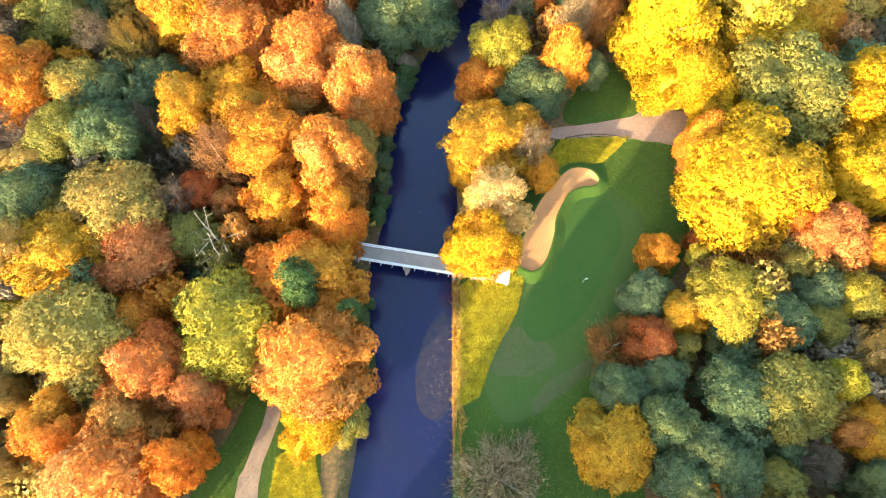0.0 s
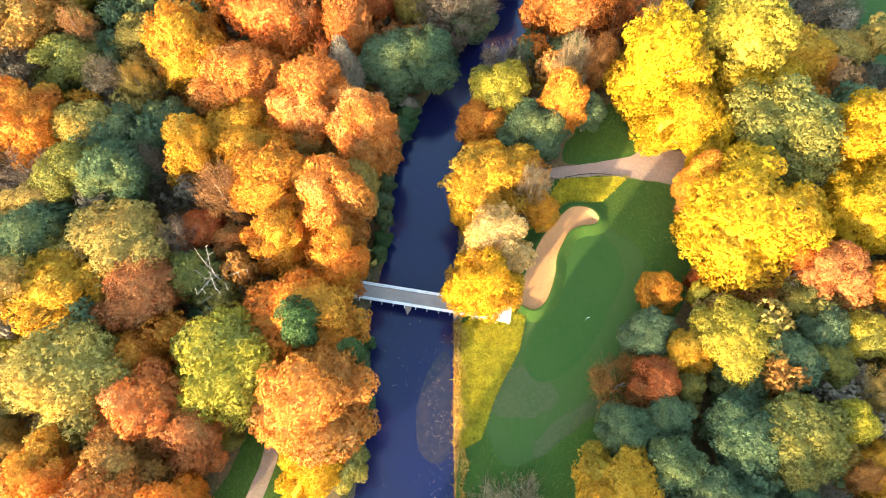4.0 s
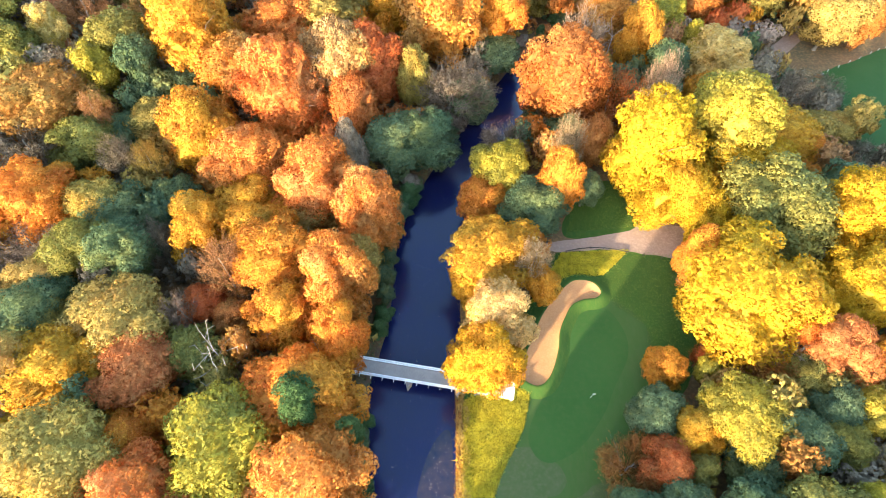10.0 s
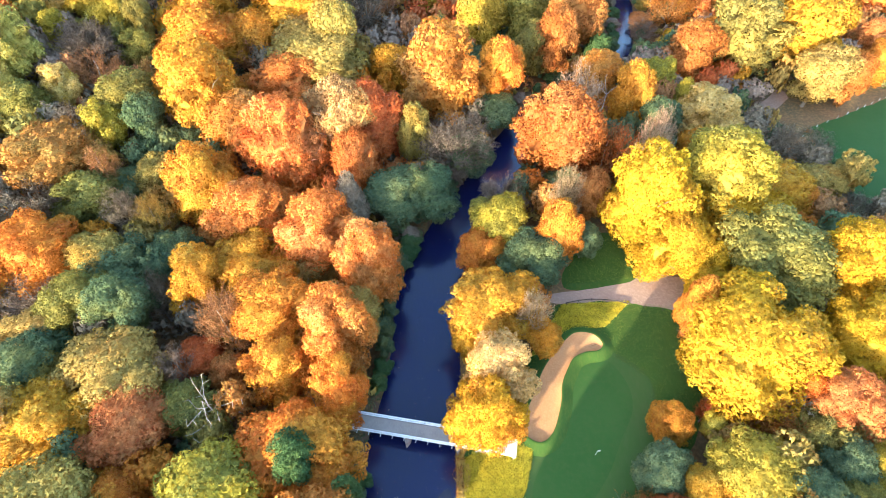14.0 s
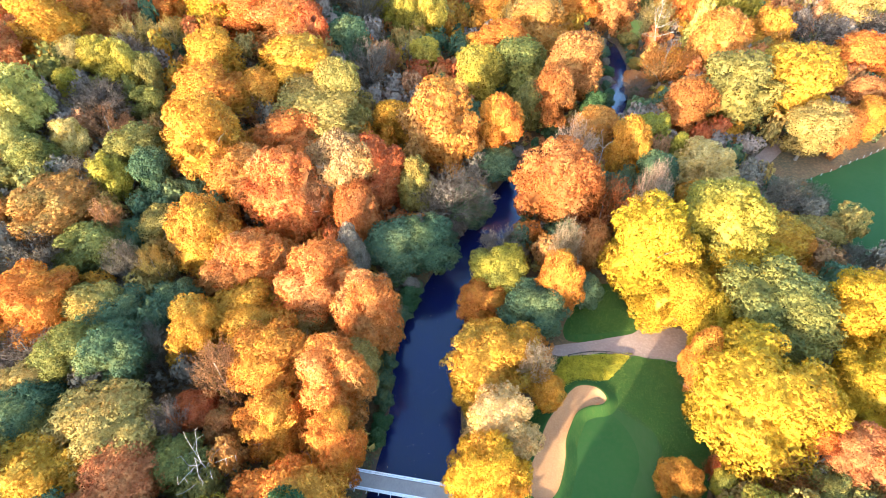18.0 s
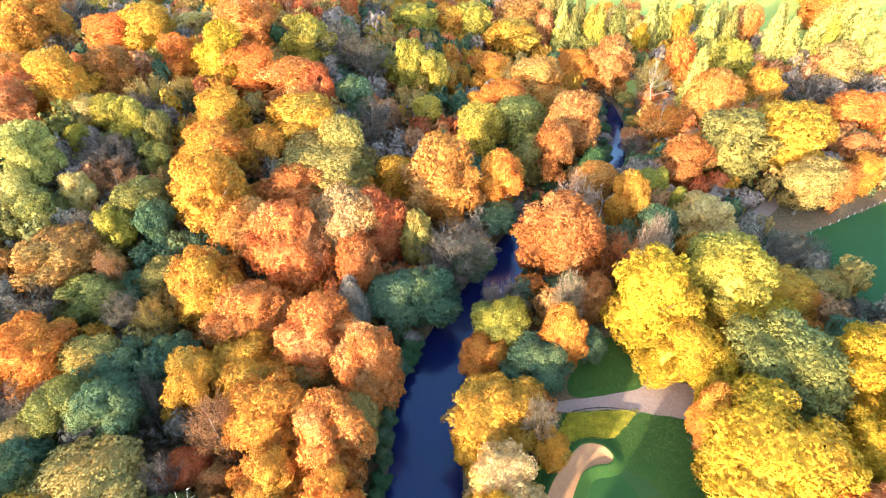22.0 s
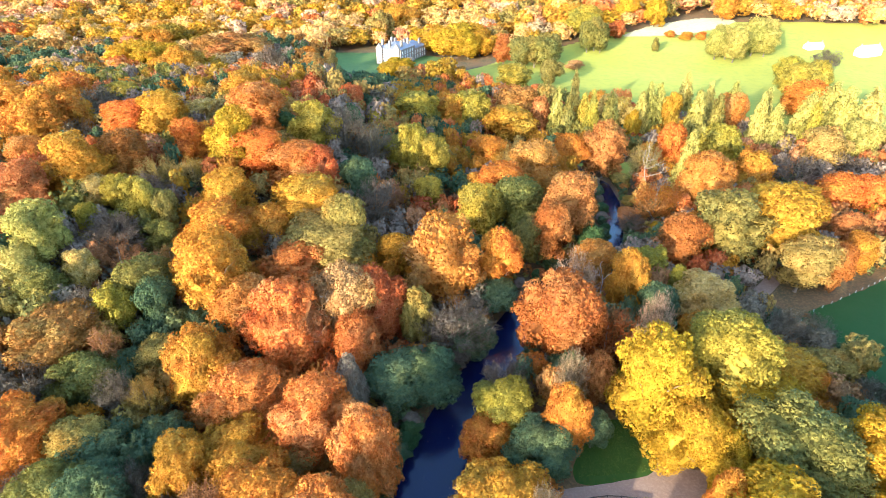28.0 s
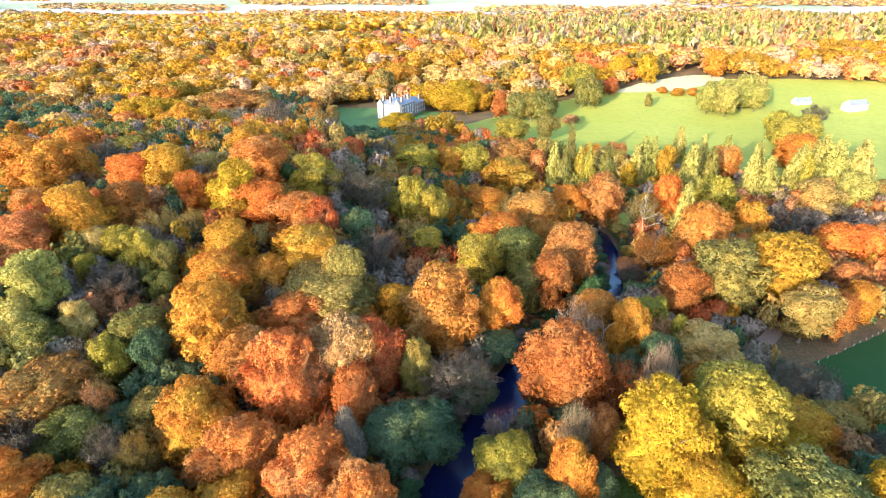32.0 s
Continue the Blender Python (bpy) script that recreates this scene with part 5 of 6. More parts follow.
# ---- the footbridge ----
def footbridge():
    root = new("footbridge")
    root.matrix_world = pose(-3.2, 40.75, 0, 0, 0, -9.2)
    tagged(root, "white-railed footbridge with a grey-brown deck across the river", "bridge")
    half, top = 16.6, 2.7
    bm = bmesh.new()
    box(bm, (2 * half - 6.6, 3.0, 0.16), (-3.3, 0, top - 0.08), bevel=0.02)
    part("deck", bm, DECK, root, "weathered grey-brown deck")
    for y in (-1.25, 1.25):
        bm = bmesh.new()
        box(bm, (2 * half - 5, 0.28, 0.5), (-2.5, y, top - 0.42), bevel=0.03)
        part("girder", bm, DARK, root, "dark girder under the deck")
    bm = bmesh.new()
    n = 10
    for i in range(n):
        t = i / (n - 1)
        box(bm, (0.8, 3.1, 0.3), (half - 6.5 + 6.6 * t, 0, top - 0.16 - 0.55 * t * t), bevel=0.02)
    part("ramp", bm, WHITE, root, "pale sunlit ramp at the bridge end")
    for side in (-1, 1):
        y = side * 1.62
        xs = [-half + 0.1 + 2.36 * i for i in range(15)]
        for z, w in ((top + 1.12, 0.2), (top + 0.62, 0.1), (top + 0.14, 0.18)):
            bm = bmesh.new()
            box(bm, (2 * half, 0.18 if w > 0.1 else 0.08, w), (0, y, z), bevel=0.015)
            part("rail", bm, WHITE, root, "white rail")
        for i, x in enumerate(xs):
            bm = bmesh.new()
            box(bm, (0.14, 0.14, 1.75), (x, y, top + 0.3), bevel=0.015)
            box(bm, (0.12, 0.5, 0.1), (x, y + side * 0.2, top - 0.52))
            part("post", bm, WHITE, root, "white post")
            if i + 1 < len(xs):
                bm = bmesh.new()
                rod(bm, (x, y, top + 0.2), (x + 1.18, y, top + 1.05), 0.035, sides=4)
                rod(bm, (x + 1.18, y, top + 1.05), (x + 2.36, y, top + 0.2), 0.035, sides=4)
                part("brace", bm, WHITE, root, "white diagonal brace")
    for x, dark in ((-4.1, False), (6.0, False)):
        bm = bmesh.new()
        box(bm, (1.2, 3.0, 3.6), (x, 0, 0.35), bevel=0.06)
        for s in (-1, 1):
            vs = [bm.verts.new((x + a, s * b, z)) for z in (-1.4, 1.9) for a, b in ((-0.6, 1.5), (0, 2.7), (0.6, 1.5))]
            for a, b in ((0, 1), (1, 2)):
                bm.faces.new((vs[a], vs[b], vs[b + 3], vs[a + 3]))
            bm.faces.new(vs[3:])
        part("pier", bm, STONE, root, "pale stone pier with pointed cutwaters")
    for x in (-half + 1.2, half - 6.2):
        bm = bmesh.new()
        box(bm, (2.4, 3.4, 3.6), (x, 0, 0.4), bevel=0.08)
        part("abutment", bm, STONE, root)
    bm = bmesh.new()
    box(bm, (0.35, 2.7, 0.12), (half + 0.3, 0, 1.78), bevel=0.02)
    part("threshold", bm, DARK, root, "dark timber threshold")
    for y in (-1.62, 1.62):
        bm = bmesh.new()
        box(bm, (0.22, 0.22, 2.4), (half + 0.1, y, 2.8), bevel=0.03)
        box(bm, (0.32, 0.32, 0.1), (half + 0.1, y, 4.04), bevel=0.02)
        part("end_post", bm, WHITE, root, "white capped end post")


footbridge()


# ---- the golf hole ----
def bunker():
    root = new("bunker")
    tagged(root, "long orange sand bunker with a raised grass lip", "bunker")
    shape = [(27, 62.9), (29.7, 64.2), (32.8, 63.6), (34.4, 61.2), (33.2, 59.5), (30.2, 59), (27.5, 57.5), (25.7, 54.6), (24.2, 51.3), (23.4, 47), (21.2, 41.4), (18.4, 39.2), (15.4, 41), (16, 45), (17.8, 49), (20, 53.9), (22.3, 57.5)]
    line = smooth_outline(shape, 5)
    n = len(line)
    nor = []
    for i in range(n):
        d = line[(i + 1) % n] - line[i - 1]
        nor.append(Vector((d.y, -d.x)).normalized())
    area = sum(line[i - 1].x * line[i].y - line[i].x * line[i - 1].y for i in range(n))
    s = 1 if area < 0 else -1                      # points into the sand

    def ring(bm, inset, z):
        return [bm.verts.new((p.x + s * inset * q.x, p.y + s * inset * q.y, GROUND + z)) for p, q in zip(line, nor)]

    def skin(bm, rings):
        for a, b in zip(rings, rings[1:]):
            for i in range(n):
                bm.faces.new((a[i], a[(i + 1) % n], b[(i + 1) % n], b[i]))

    bm = bmesh.new()
    skin(bm, [ring(bm, -2.6, 0.02), ring(bm, -1.4, 0.35), ring(bm, -0.5, 0.85), ring(bm, -0.05, 0.95), ring(bm, 0.12, 0.86)])
    bmesh.ops.recalc_face_normals(bm, faces=bm.faces)
    for f in bm.faces:
        f.smooth = True
    part("lip", bm, TURF, root, "raised turf lip")
    bm = bmesh.new()
    rings = [ring(bm, 0.05, 0.84), ring(bm, 0.35, 0.62), ring(bm, 0.9, 0.36), ring(bm, 1.5, 0.24)]
    skin(bm, rings)
    f = bm.faces.new(rings[-1])
    bmesh.ops.triangulate(bm, faces=[f])
    bmesh.ops.recalc_face_normals(bm, faces=bm.faces)
    if sum(f.normal.z for f in bm.faces) < 0:
        bmesh.ops.reverse_faces(bm, faces=bm.faces)
    for f in bm.faces:
        f.smooth = True
    part("sand", bm, SAND, root, "orange raked sand")


bunker()


def flag_pin(x, y):
    root = new("flag_pin")
    root.location = (x, y, GROUND + 0.09)
    tagged(root, "thin white flag pin standing in the green", "golf flag")
    bm = bmesh.new()
    rod(bm, (0, 0, 0), (0, 0, 2.3), 0.03, 0.02)
    part("pole", bm, WHITE, root)
    bm = bmesh.new()
    box(bm, (0.5, 0.03, 0.36), (0.27, 0, 2.08), bevel=0.01)
    part("flag", bm, RED, root, "small pale flag")
    bm = bmesh.new()
    bmesh.ops.create_cone(bm, cap_ends=True, segments=12, radius1=0.11, radius2=0.11, depth=0.02, matrix=pose(0, 0, 0.01))
    part("cup", bm, DARK, root)


flag_pin(28.7, 37.2)


def timber_rail(points, label):
    root = new("timber_rail")
    root.location = (points[0][0], points[0][1], GROUND)
    tagged(root, label, "rail")
    o = Vector((points[0][0], points[0][1], 0))
    for a, b in zip(points, points[1:]):
        a, b = Vector((*a, 0.55)) - o, Vector((*b, 0.55)) - o
        bm = bmesh.new()
        rod(bm, a, b, 0.11, sides=6)
        part("log_rail", bm, DARK, root)
    for p in points:
        bm = bmesh.new()
        q = Vector((*p, 0)) - o
        rod(bm, q - Vector((0, 0, 0.3)), q + Vector((0, 0, 0.75)), 0.1, 0.09)
        part("post", bm, DARK, root)


timber_rail([(28, 72.2), (31, 72.9), (34, 73.3), (37, 73.2), (40, 72.8), (42.5, 72.1)], "low dark log rail along the edge of the dirt track")
for x, y in ((46, 71.4), (53.4, 69.9), (50, 70.6)):
    bm = bmesh.new()
    rod(bm, (0, 0, -0.3), (0, 0, 0.9), 0.12, 0.1)
    bmesh.ops.create_cone(bm, cap_ends=True, segments=6, radius1=0.1, radius2=0.02, depth=0.1, matrix=pose(0, 0, 0.95))
    ob = tagged(part("marker_post", bm, DARK), "short dark wooden marker post beside the track", "post", "track marker posts")
    ob.location = (x, y, GROUND)


rng = random.Random(8)
fence = [(107, 133), (116, 140), (133, 149), (146, 156), (157, 162)]
for a, b in zip(fence, fence[1:]):
    for k in range(4):
        bm = bmesh.new()
        box(bm, (0.1, 0.1, 1.3), (0, 0, 0.4), rng.uniform(0, 90), bevel=0.015)
        ob = tagged(part("boundary_post", bm, WHITE), "short white boundary post along the fairway edge", "post", "fairway boundary posts")
        ob.location = (a[0] + (b[0] - a[0]) * k / 4, a[1] + (b[1] - a[1]) * k / 4, GROUND)

# ---- dead wood ----
def snag(name, x, y, z, height, lean, seed, label, boughs=7, reach=1.0):
    """A bare, pale dead tree: a crooked trunk and forking branches."""
    rng = random.Random(seed)
    root = new(name)
    root.location = (x, y, z)
    tagged(root, label, "dead tree")
    bm = bmesh.new()
    p, r = Vector((0, 0, 0)), 0.015 * height
    knots = [(p.copy(), r)]
    for i in range(6):
        q = p + Vector((lean[0] / 6 + rng.uniform(-0.06, 0.06) * height, lean[1] / 6 + rng.uniform(-0.06, 0.06) * height, height / 6))
        rod(bm, p, q, r, r * 0.75)
        p, r = q, r * 0.75
        knots.append((p.copy(), r))
    part("trunk", bm, PALE_BARK, root)
    for i in range(boughs):
        k, r = knots[rng.randint(2, 6)]
        bm = bmesh.new()
        d = Vector((rng.uniform(-1, 1), rng.uniform(-1, 1), rng.uniform(0.1, 0.9))).normalized()
        a = k
        for j in range(3):
            b = a + d * height * 0.13 * reach + Vector((rng.uniform(-1, 1), rng.uniform(-1, 1), rng.uniform(-0.3, 1))) * 0.03 * height
            rod(bm, a, b, max(r * 0.6, 0.06), max(r * 0.4, 0.04), 5)
            c = b + Vector((rng.uniform(-1, 1), rng.uniform(-1, 1), rng.uniform(0, 1))).normalized() * height * 0.09 * reach
            rod(bm, b, c, max(r * 0.35, 0.05), 0.03, 4)
            a, r = b, r * 0.7
        part("branch", bm, PALE_BARK, root)


snag("dead_tree", -40.3, 41.1, GROUND, 15.0, (-2.5, 1.5), 4, "bleached bare dead tree leaning among the trees", 14)
snag("dead_tree", 43.2, 125.8, GROUND, 25.0, (1.0, 0.5), 9, "tall bleached dead trunk above copper trees", 5, 0.2)
snag("dead_tree", 87.3, 225.5, GROUND, 21.0, (0.5, 0.5), 12, "pale-barked dead tree with bare forked boughs", 12)
snag("dead_tree", -29.4, 114.2, GROUND, 20.0, (-0.6, 0.8), 21, "pale grey trunk showing between beech crowns", 5)
bm = bmesh.new()
for i in range(5):
    rod(bm, (1.35 * i, 0.12 * math.sin(i * 1.3), 0.5 - 0.05 * i), (1.35 * (i + 1), 0.12 * math.sin((i + 1) * 1.3), 0.45 - 0.05 * i), 0.2 - 0.028 * i, 0.172 - 0.028 * i)
rod(bm, (4.2, 0, 0.4), (5.0, 0.8, 0.7), 0.08, 0.04)
ob = tagged(part("fallen_log", bm, PALE_BARK), "pale fallen trunk lying on red leaf litter", "log")
ob.matrix_world = pose(-51.5, 8.0, GROUND, 0, 0, -8)

# ---- river margin ----
def blades(name, label, category, places, height, material, seed, lean=0.35, wide=1.0):
    rng = np.random.default_rng(seed)
    n = len(places)
    at = np.c_[places, ground_z(places[:, 0], places[:, 1])]
    d = np.c_[rng.normal(size=(n, 2)) * lean, np.ones(n)] * (height * rng.uniform(0.5, 1.2, n))[:, None]
    w = np.c_[rng.normal(size=(n, 2)), np.zeros(n)]
    w = unit(w) * rng.uniform(0.04, 0.12, n)[:, None] * height * wide
    v = np.stack([at - w, at + w, at + d], 1).reshape(-1, 3)
    tagged(new(name, mesh_of(name, v, np.arange(3 * n).reshape(-1, 3), (material,))), label, category, kind="stuff")


def margin_places(seed, count, y0, y1, side, lo, hi):
    rng = np.random.default_rng(seed)
    y = rng.uniform(y0, y1, count)
    rx, ry, rw = (np.array([p[k] for p in RIVER]) for k in range(3))
    x = np.interp(y, ry[:14], rx[:14]) + side * (np.interp(y, ry[:14], rw[:14]) + rng.uniform(lo, hi, count) * (1 + 0.3 * np.sin(y * 0.8)))
    return np.stack([x, y], 1)


blades("bank_reeds", "straw-yellow reeds and dry herbs on the river bank", "reeds", margin_places(1, 4200, -10, 38, 1, 0.1, 2.1), 1.1, LEAF["H"][1], 1)
blades("bank_reeds", "rust-brown dead stems along the water's edge", "reeds", margin_places(2, 1300, -10, 40, 1, -0.3, 0.9), 0.9, LEAF["C"][1], 2)
blades("bank_scrub", "dark green herbs on the wooded river bank", "scrub", margin_places(3, 2600, -10, 100, -1, -0.2, 2.4), 1.0, LEAF["D"][1], 3)
blades("bank_scrub", "olive herbs on the shaded river bank", "scrub", margin_places(4, 2000, 40, 110, 1, -0.2, 2.4), 1.0, LEAF["V"][1], 4)
rng = np.random.default_rng(12)
xy = np.c_[rng.uniform(-48, 62, 330000), rng.uniform(-12, 98, 330000)]
keep = inside(ROUGH, xy[:, 0], xy[:, 1]) | inside([(-44, -12), (-39, 6), (-35.5, 15), (-29, 15), (-23, 6), (-20, -12)], xy[:, 0], xy[:, 1]) | inside([(29, 78), (31, 86), (41, 94), (49, 87), (47, 80)], xy[:, 0], xy[:, 1])
keep &= ~inside([(34.5, 60), (43, 53), (41, 41), (33, 26.6), (23.5, 16.7), (15.6, 10), (11, 9.5), (8, 15.5), (8.5, 24), (13, 30), (15, 39), (16, 47), (24, 61), (27, 65), (33, 65)], xy[:, 0], xy[:, 1])
blades("long_grass", "tufts of longer green grass in the rough", "grass", xy[keep], 0.3, GRASS_BLADE, 13, 0.6, 1.7)
# same grass in a brighter yellow: sunlight put into the colour of these strips
SUNLIT_BLADE = foliage("straw_grass", (0.66, 0.58, 0.05), (0.56, 0.52, 0.05), (0.74, 0.64, 0.10), 0.5)
rng = np.random.default_rng(15)
xy = np.c_[rng.uniform(-34, 46, 1300000), rng.uniform(-12, 76, 1300000)]
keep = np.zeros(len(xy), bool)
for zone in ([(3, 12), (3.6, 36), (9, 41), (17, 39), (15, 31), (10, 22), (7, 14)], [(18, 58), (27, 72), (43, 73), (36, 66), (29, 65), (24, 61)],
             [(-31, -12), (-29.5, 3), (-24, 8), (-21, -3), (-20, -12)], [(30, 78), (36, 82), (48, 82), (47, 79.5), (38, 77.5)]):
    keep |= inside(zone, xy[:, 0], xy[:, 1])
blades("straw_grass", "long grass on the open bank and verge with sunlight put into its colour", "grass", xy[keep], 0.5, SUNLIT_BLADE, 17, 0.5, 1.7)
rng = np.random.default_rng(14)
n = 420
at = np.c_[np.r_[rng.normal(-0.6, 2.2, 170), rng.uniform(-13, 1, 250)], np.r_[rng.normal(18, 7, 170), rng.uniform(-5, 100, 250)], np.full(n, 0.015)]
at = at[river_gap(at[:, 0], at[:, 1]) < -0.6]
v, f = leaf_faces(rng, at, np.tile(np.array([[0.0, 0.02, 1.0]]), (len(at), 1)), 0.085)
tagged(new("floating_leaves", mesh_of("floating_leaves", v, f, (LEAF["S"][1],))), "scattered pale fallen leaves drifting on the river", "leaves", kind="stuff")
SHOAL, nt, bsdf = nodes_of("wet_shoal")
nt.links.new(mix_colour(nt, ramp(nt, noise_of(nt, 0.7, 6), 0.35, 0.7), (0.026, 0.017, 0.024), (0.010, 0.010, 0.026)), bsdf.inputs["Base Color"])
bsdf.inputs["Roughness"].default_value = 0.2
bm = bmesh.new()
f = bm.faces.new([bm.verts.new((p.x, p.y, 0.008)) for p in smooth_outline([(-2.6, 27.8), (0.8, 31), (1.6, 22), (1.4, 12.5), (-1.2, 10), (-4.4, 12.4), (-5, 20)], 6)])
if f.normal.z < 0:
    f.normal_flip()
bmesh.ops.triangulate(bm, faces=[f])
tagged(part("shoal", bm, SHOAL), "brown gravel shoal showing through shallow water", "shoal", kind="structure")


# ---- the mansion and the houses ----
def window_part(root, u, v, z, w, h, rz):
    bm = bmesh.new()
    for dx, dz, sx, sz in ((-w / 2, 0, 0.18, h + 0.3), (w / 2, 0, 0.18, h + 0.3), (0, h / 2, w, 0.22), (0, -h / 2, w + 0.4, 0.2), (0, 0, 0.08, h), (0, 0.1 * h, w, 0.08)):
        box(bm, (sx, 0.24, sz), (dx, -0.06, dz))
    fr = part("window", bm, WHITE, root, "sash window with a stone surround")
    fr.matrix_basis = pose(u, v, z, 0, 0, rz)
    bm = bmesh.new()
    box(bm, (w, 0.05, h), (0, -0.02, 0))
    part("pane", bm, GLASS, fr)


def hip_roof(root, u0, u1, v0, v1, z, h, material, label):
    bm = bmesh.new()
    e = 0.4
    a = [bm.verts.new(p) for p in ((u0 - e, v0 - e, z), (u1 + e, v0 - e, z), (u1 + e, v1 + e, z), (u0 - e, v1 + e, z))]
    if u1 - u0 < v1 - v0:
        k, m = (u1 - u0) / 2, (u0 + u1) / 2
        b = [bm.verts.new((m, v0 + k, z + h)), bm.verts.new((m, v1 - k, z + h))]
        faces = ((a[0], a[1], b[0]), (a[1], a[2], b[1], b[0]), (a[2], a[3], b[1]), (a[3], a[0], b[0], b[1]))
    else:
        k, m = (v1 - v0) / 2, (v0 + v1) / 2
        b = [bm.verts.new((u0 + k, m, z + h)), bm.verts.new((u1 - k, m, z + h))]
        faces = ((a[0], a[1], b[1], b[0]), (a[1], a[2], b[1]), (a[2], a[3], b[0], b[1]), (a[3], a[0], b[0]))
    for f in faces:
        bm.faces.new(f)
    bm.faces.new(a[::-1])
    bmesh.ops.recalc_face_normals(bm, faces=bm.faces)
    part("roof", bm, material, root, label)


def mansion():
    root = new("mansion")
    root.matrix_world = pose(-69.5, 520, GROUND - 0.1, 0, 0, -23) @ Matrix.Scale(1.18, 4)
    tagged(root, "pale sandstone country mansion with slate roofs and tall chimneys", "house")
    for u0, u1, v0, v1, h in ((0, 22, 0, 24, 11.5), (5, 21, 24, 46, 8.5)):
        bm = bmesh.new()
        box(bm, (u1 - u0, v1 - v0, h), ((u0 + u1) / 2, (v0 + v1) / 2, h / 2), bevel=0.05)
        part("wall", bm, STONE, root)
        bm = bmesh.new()
        box(bm, (u1 - u0 + 0.7, v1 - v0 + 0.7, 0.5), ((u0 + u1) / 2, (v0 + v1) / 2, h), bevel=0.1)
        part("cornice", bm, STONE, root)
        hip_roof(root, u0, u1, v0, v1, h + 0.25, 4.2, SLATE, "grey slate roof")
        rows = (2.2, 5.6, 9.0) if h > 10 else (2.2, 5.8)
        for z in rows:
            if h > 10:
                for i in range(5):
                    window_part(root, u0 + 2.6 + 4.2 * i, v0 - 0.02, z, 1.3, 2.1, 0)
                    window_part(root, u0 - 0.02, v0 + 2.8 + 4.6 * i, z, 1.3, 2.1, -90)
            for i in range(5):
                window_part(root, u1 + 0.02, v0 + 2.8 + 4.2 * i, z, 1.3, 2.1, 90)
    for u, v, h in ((3, 6, 17.4), (11, 3, 17.4), (19, 7, 17.4), (11, 12, 18), (4, 19, 17.2), (18, 20, 17.2), (8, 33, 14), (18, 40, 14)):
        bm = bmesh.new()
        box(bm, (1.3, 2.4, 6), (u, v, h - 3), bevel=0.05)
        box(bm, (1.6, 2.7, 0.4), (u, v, h - 0.4), bevel=0.05)
        ch = part("chimney", bm, STONE, root, "tall pale stone chimney")
        for k in (-0.7, 0, 0.7):
            bm = bmesh.new()
            rod(bm, (u, v + k, h - 0.3), (u, v + k, h + 0.6), 0.22, 0.18, 8)
            part("chimney_pot", bm, STONE, ch)
    for u, w in ((3.4, 5.2), (18.6, 5.2)):
        bm = bmesh.new()
        box(bm, (w, 1.6, 12.2), (u, -0.5, 6.1), bevel=0.05)
        vs = [bm.verts.new((u + a, b, z)) for b in (-1.3, 0.9) for a, z in ((-w / 2, 12.2), (w / 2, 12.2), (0, 15.6))]
        bm.faces.new(vs[:3])
        bm.faces.new(vs[3:])
        bm.faces.new((vs[0], vs[2], vs[5], vs[3]))
        bm.faces.new((vs[1], vs[2], vs[5], vs[4]))
        bmesh.ops.recalc_face_normals(bm, faces=bm.faces)
        part("gabled_bay", bm, STONE, root, "projecting gabled stone bay")
        for z in (2.2, 5.6, 9.0):
            for k in (-1.1, 1.1):
                window_part(root, u + k, -1.32, z, 1.2, 2.1, 0)
    bm = bmesh.new()
    box(bm, (4.5, 3.2, 0.4), (22 + 1.6, 12, 4.2), bevel=0.05)
    for v in (10.2, 13.8):
        rod(bm, (24.6, v, 0), (24.6, v, 4), 0.3, 0.26, 10)
    part("porch", bm, STONE, root, "columned stone porch")
    bm = bmesh.new()
    box(bm, (0.1, 1.6, 3), (22.05, 12, 1.6))
    part("door", bm, DARK, root, "dark front door")


mansion()


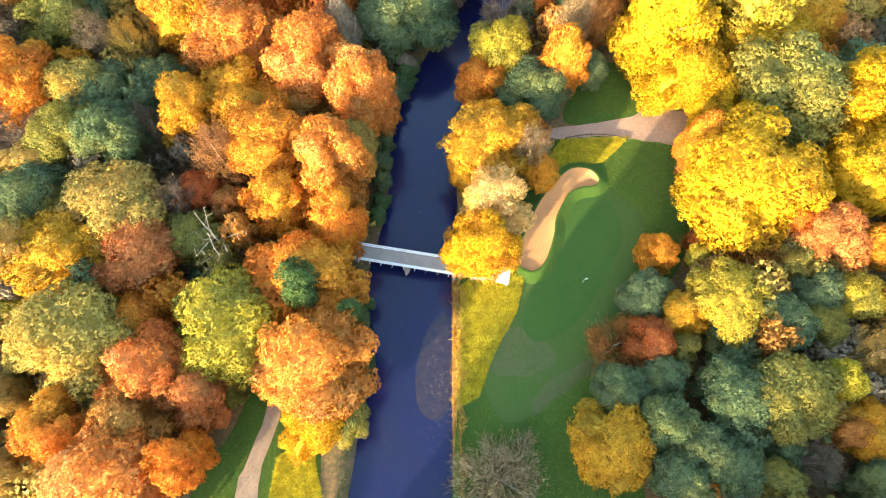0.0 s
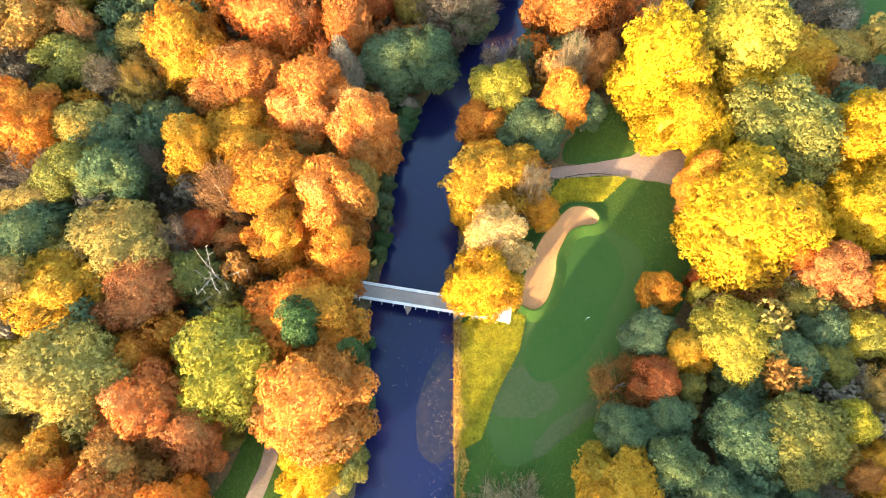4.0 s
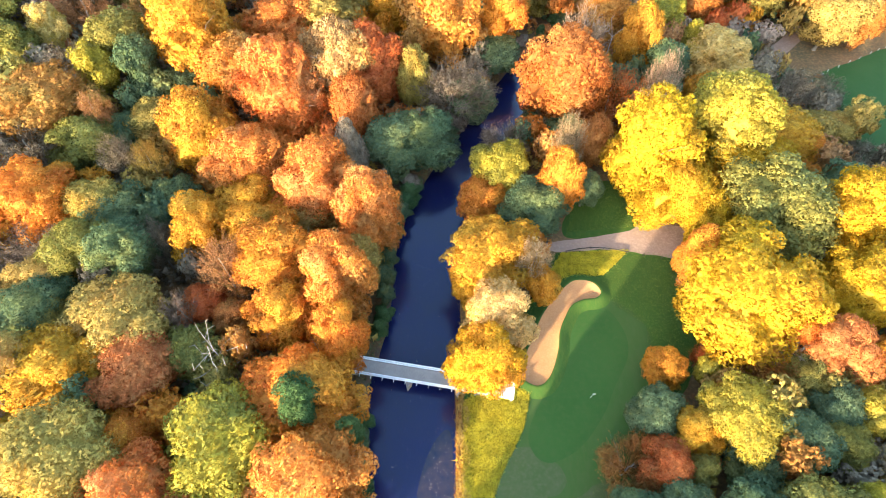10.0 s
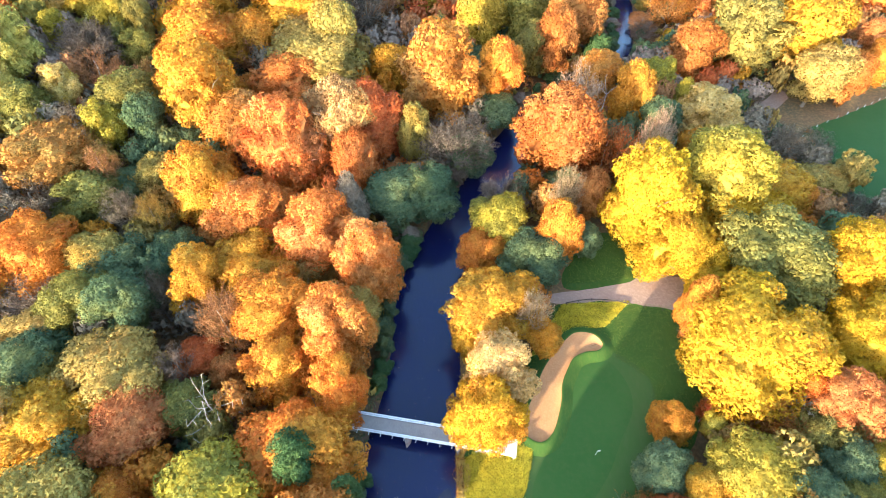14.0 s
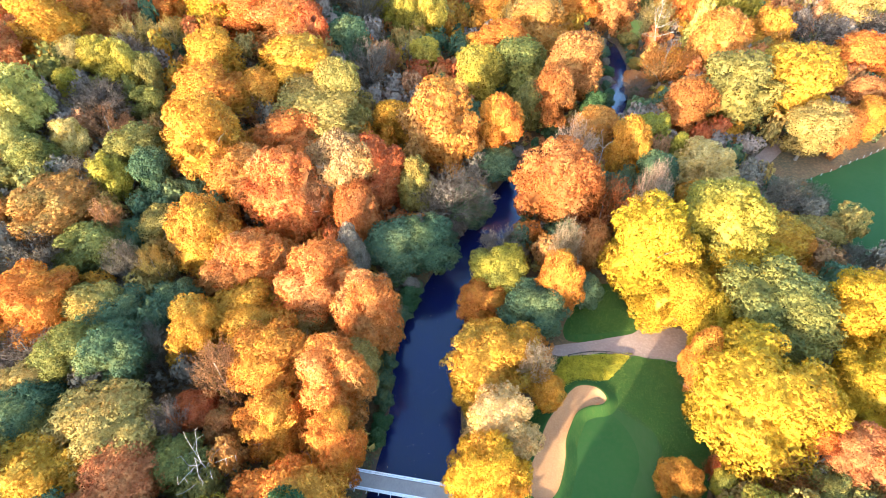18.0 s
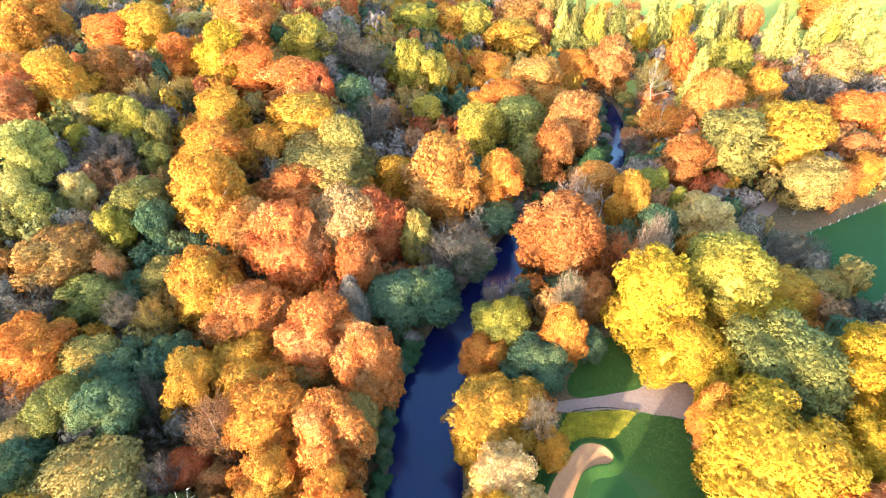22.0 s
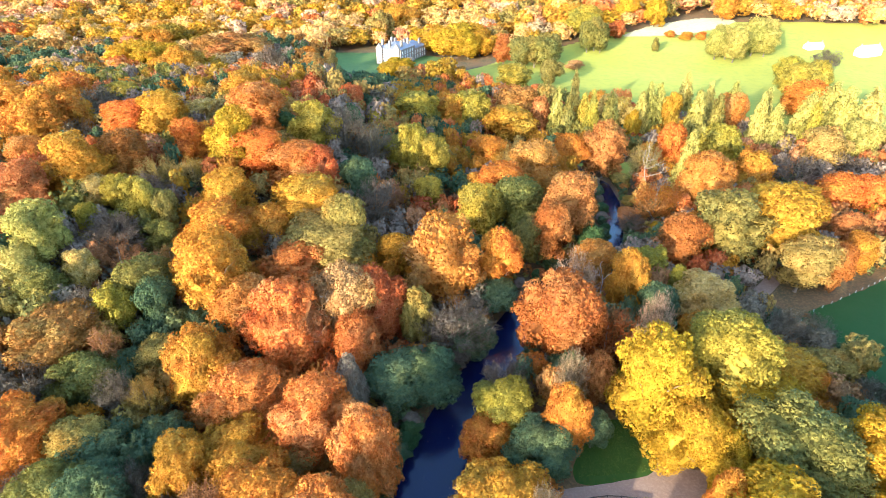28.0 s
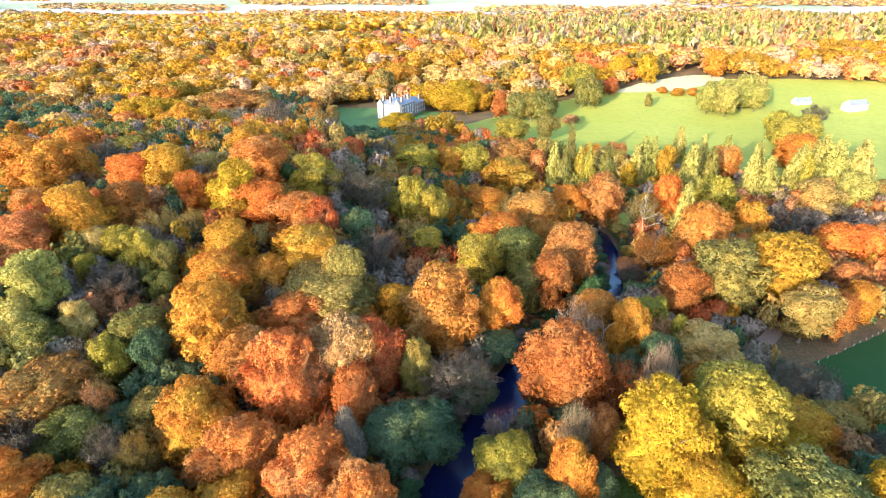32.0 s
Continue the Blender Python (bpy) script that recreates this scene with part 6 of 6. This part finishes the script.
def cottage(x, y, rz, length, depth, wall, rows, label, far=False):
    root = new("cottage")
    root.matrix_world = pose(x, y, float(ground_z(x, y)) - 0.2, 0, 0, rz)
    tagged(root, label, "house")
    bm = bmesh.new()
    box(bm, (length, depth, wall), (0, 0, wall / 2))
    for s in (-1, 1):
        vs = [bm.verts.new((s * length / 2, a, z)) for a, z in ((-depth / 2, wall), (depth / 2, wall), (0, wall + depth * 0.4))]
        bm.faces.new(vs if s > 0 else vs[::-1])
    part("wall", bm, WHITE, root, "white plastered wall")
    bm = bmesh.new()
    for s in (-1, 1):
        a = [(-length / 2 - 0.3, s * (depth / 2 + 0.4), wall - 0.3), (length / 2 + 0.3, s * (depth / 2 + 0.4), wall - 0.3),
             (length / 2 + 0.3, 0, wall + depth * 0.4 + 0.1), (-length / 2 - 0.3, 0, wall + depth * 0.4 + 0.1)]
        lo = [bm.verts.new(p) for p in a]
        hi = [bm.verts.new((p[0], p[1], p[2] + 0.2)) for p in a]
        bm.faces.new(hi)
        bm.faces.new(lo[::-1])
        for i in range(4):
            bm.faces.new((lo[i], lo[(i + 1) % 4], hi[(i + 1) % 4], hi[i]))
    bmesh.ops.recalc_face_normals(bm, faces=bm.faces)
    part("roof", bm, SLATE, root, "grey slate roof")
    for s in (-1, 1):
        bm = bmesh.new()
        box(bm, (0.7, 0.9, 2.2), (s * (length / 2 - 0.5), 0, wall + depth * 0.4 + 0.5))
        part("chimney", bm, STONE, root)
    if not far:
        for z in rows:
            k = max(2, int(length // 4))
            for i in range(k):
                window_part(root, -length / 2 + length * (i + 0.5) / k, -depth / 2 - 0.02, z, 1.1, 1.4, 0)


cottage(374, 512, 18, 22, 9, 6.0, (1.6, 4.4), "white two-storey farmhouse at the edge of the meadow")
cottage(336, 531, 10, 16, 7, 3.4, (1.6,), "long low white farm building behind the meadow")
cottage(432, 646, 25, 18, 9, 6.5, (1.6, 4.4), "white house among the far trees")
rng = random.Random(31)
for i in range(26):
    t = rng.random()
    cottage(-1420 - 1500 * t + rng.uniform(-260, 260), 2450 + 1500 * t + rng.uniform(-120, 160), rng.uniform(-40, 40), rng.uniform(14, 34), rng.uniform(9, 13), rng.uniform(5, 8), (), "small white house of the distant village", True)
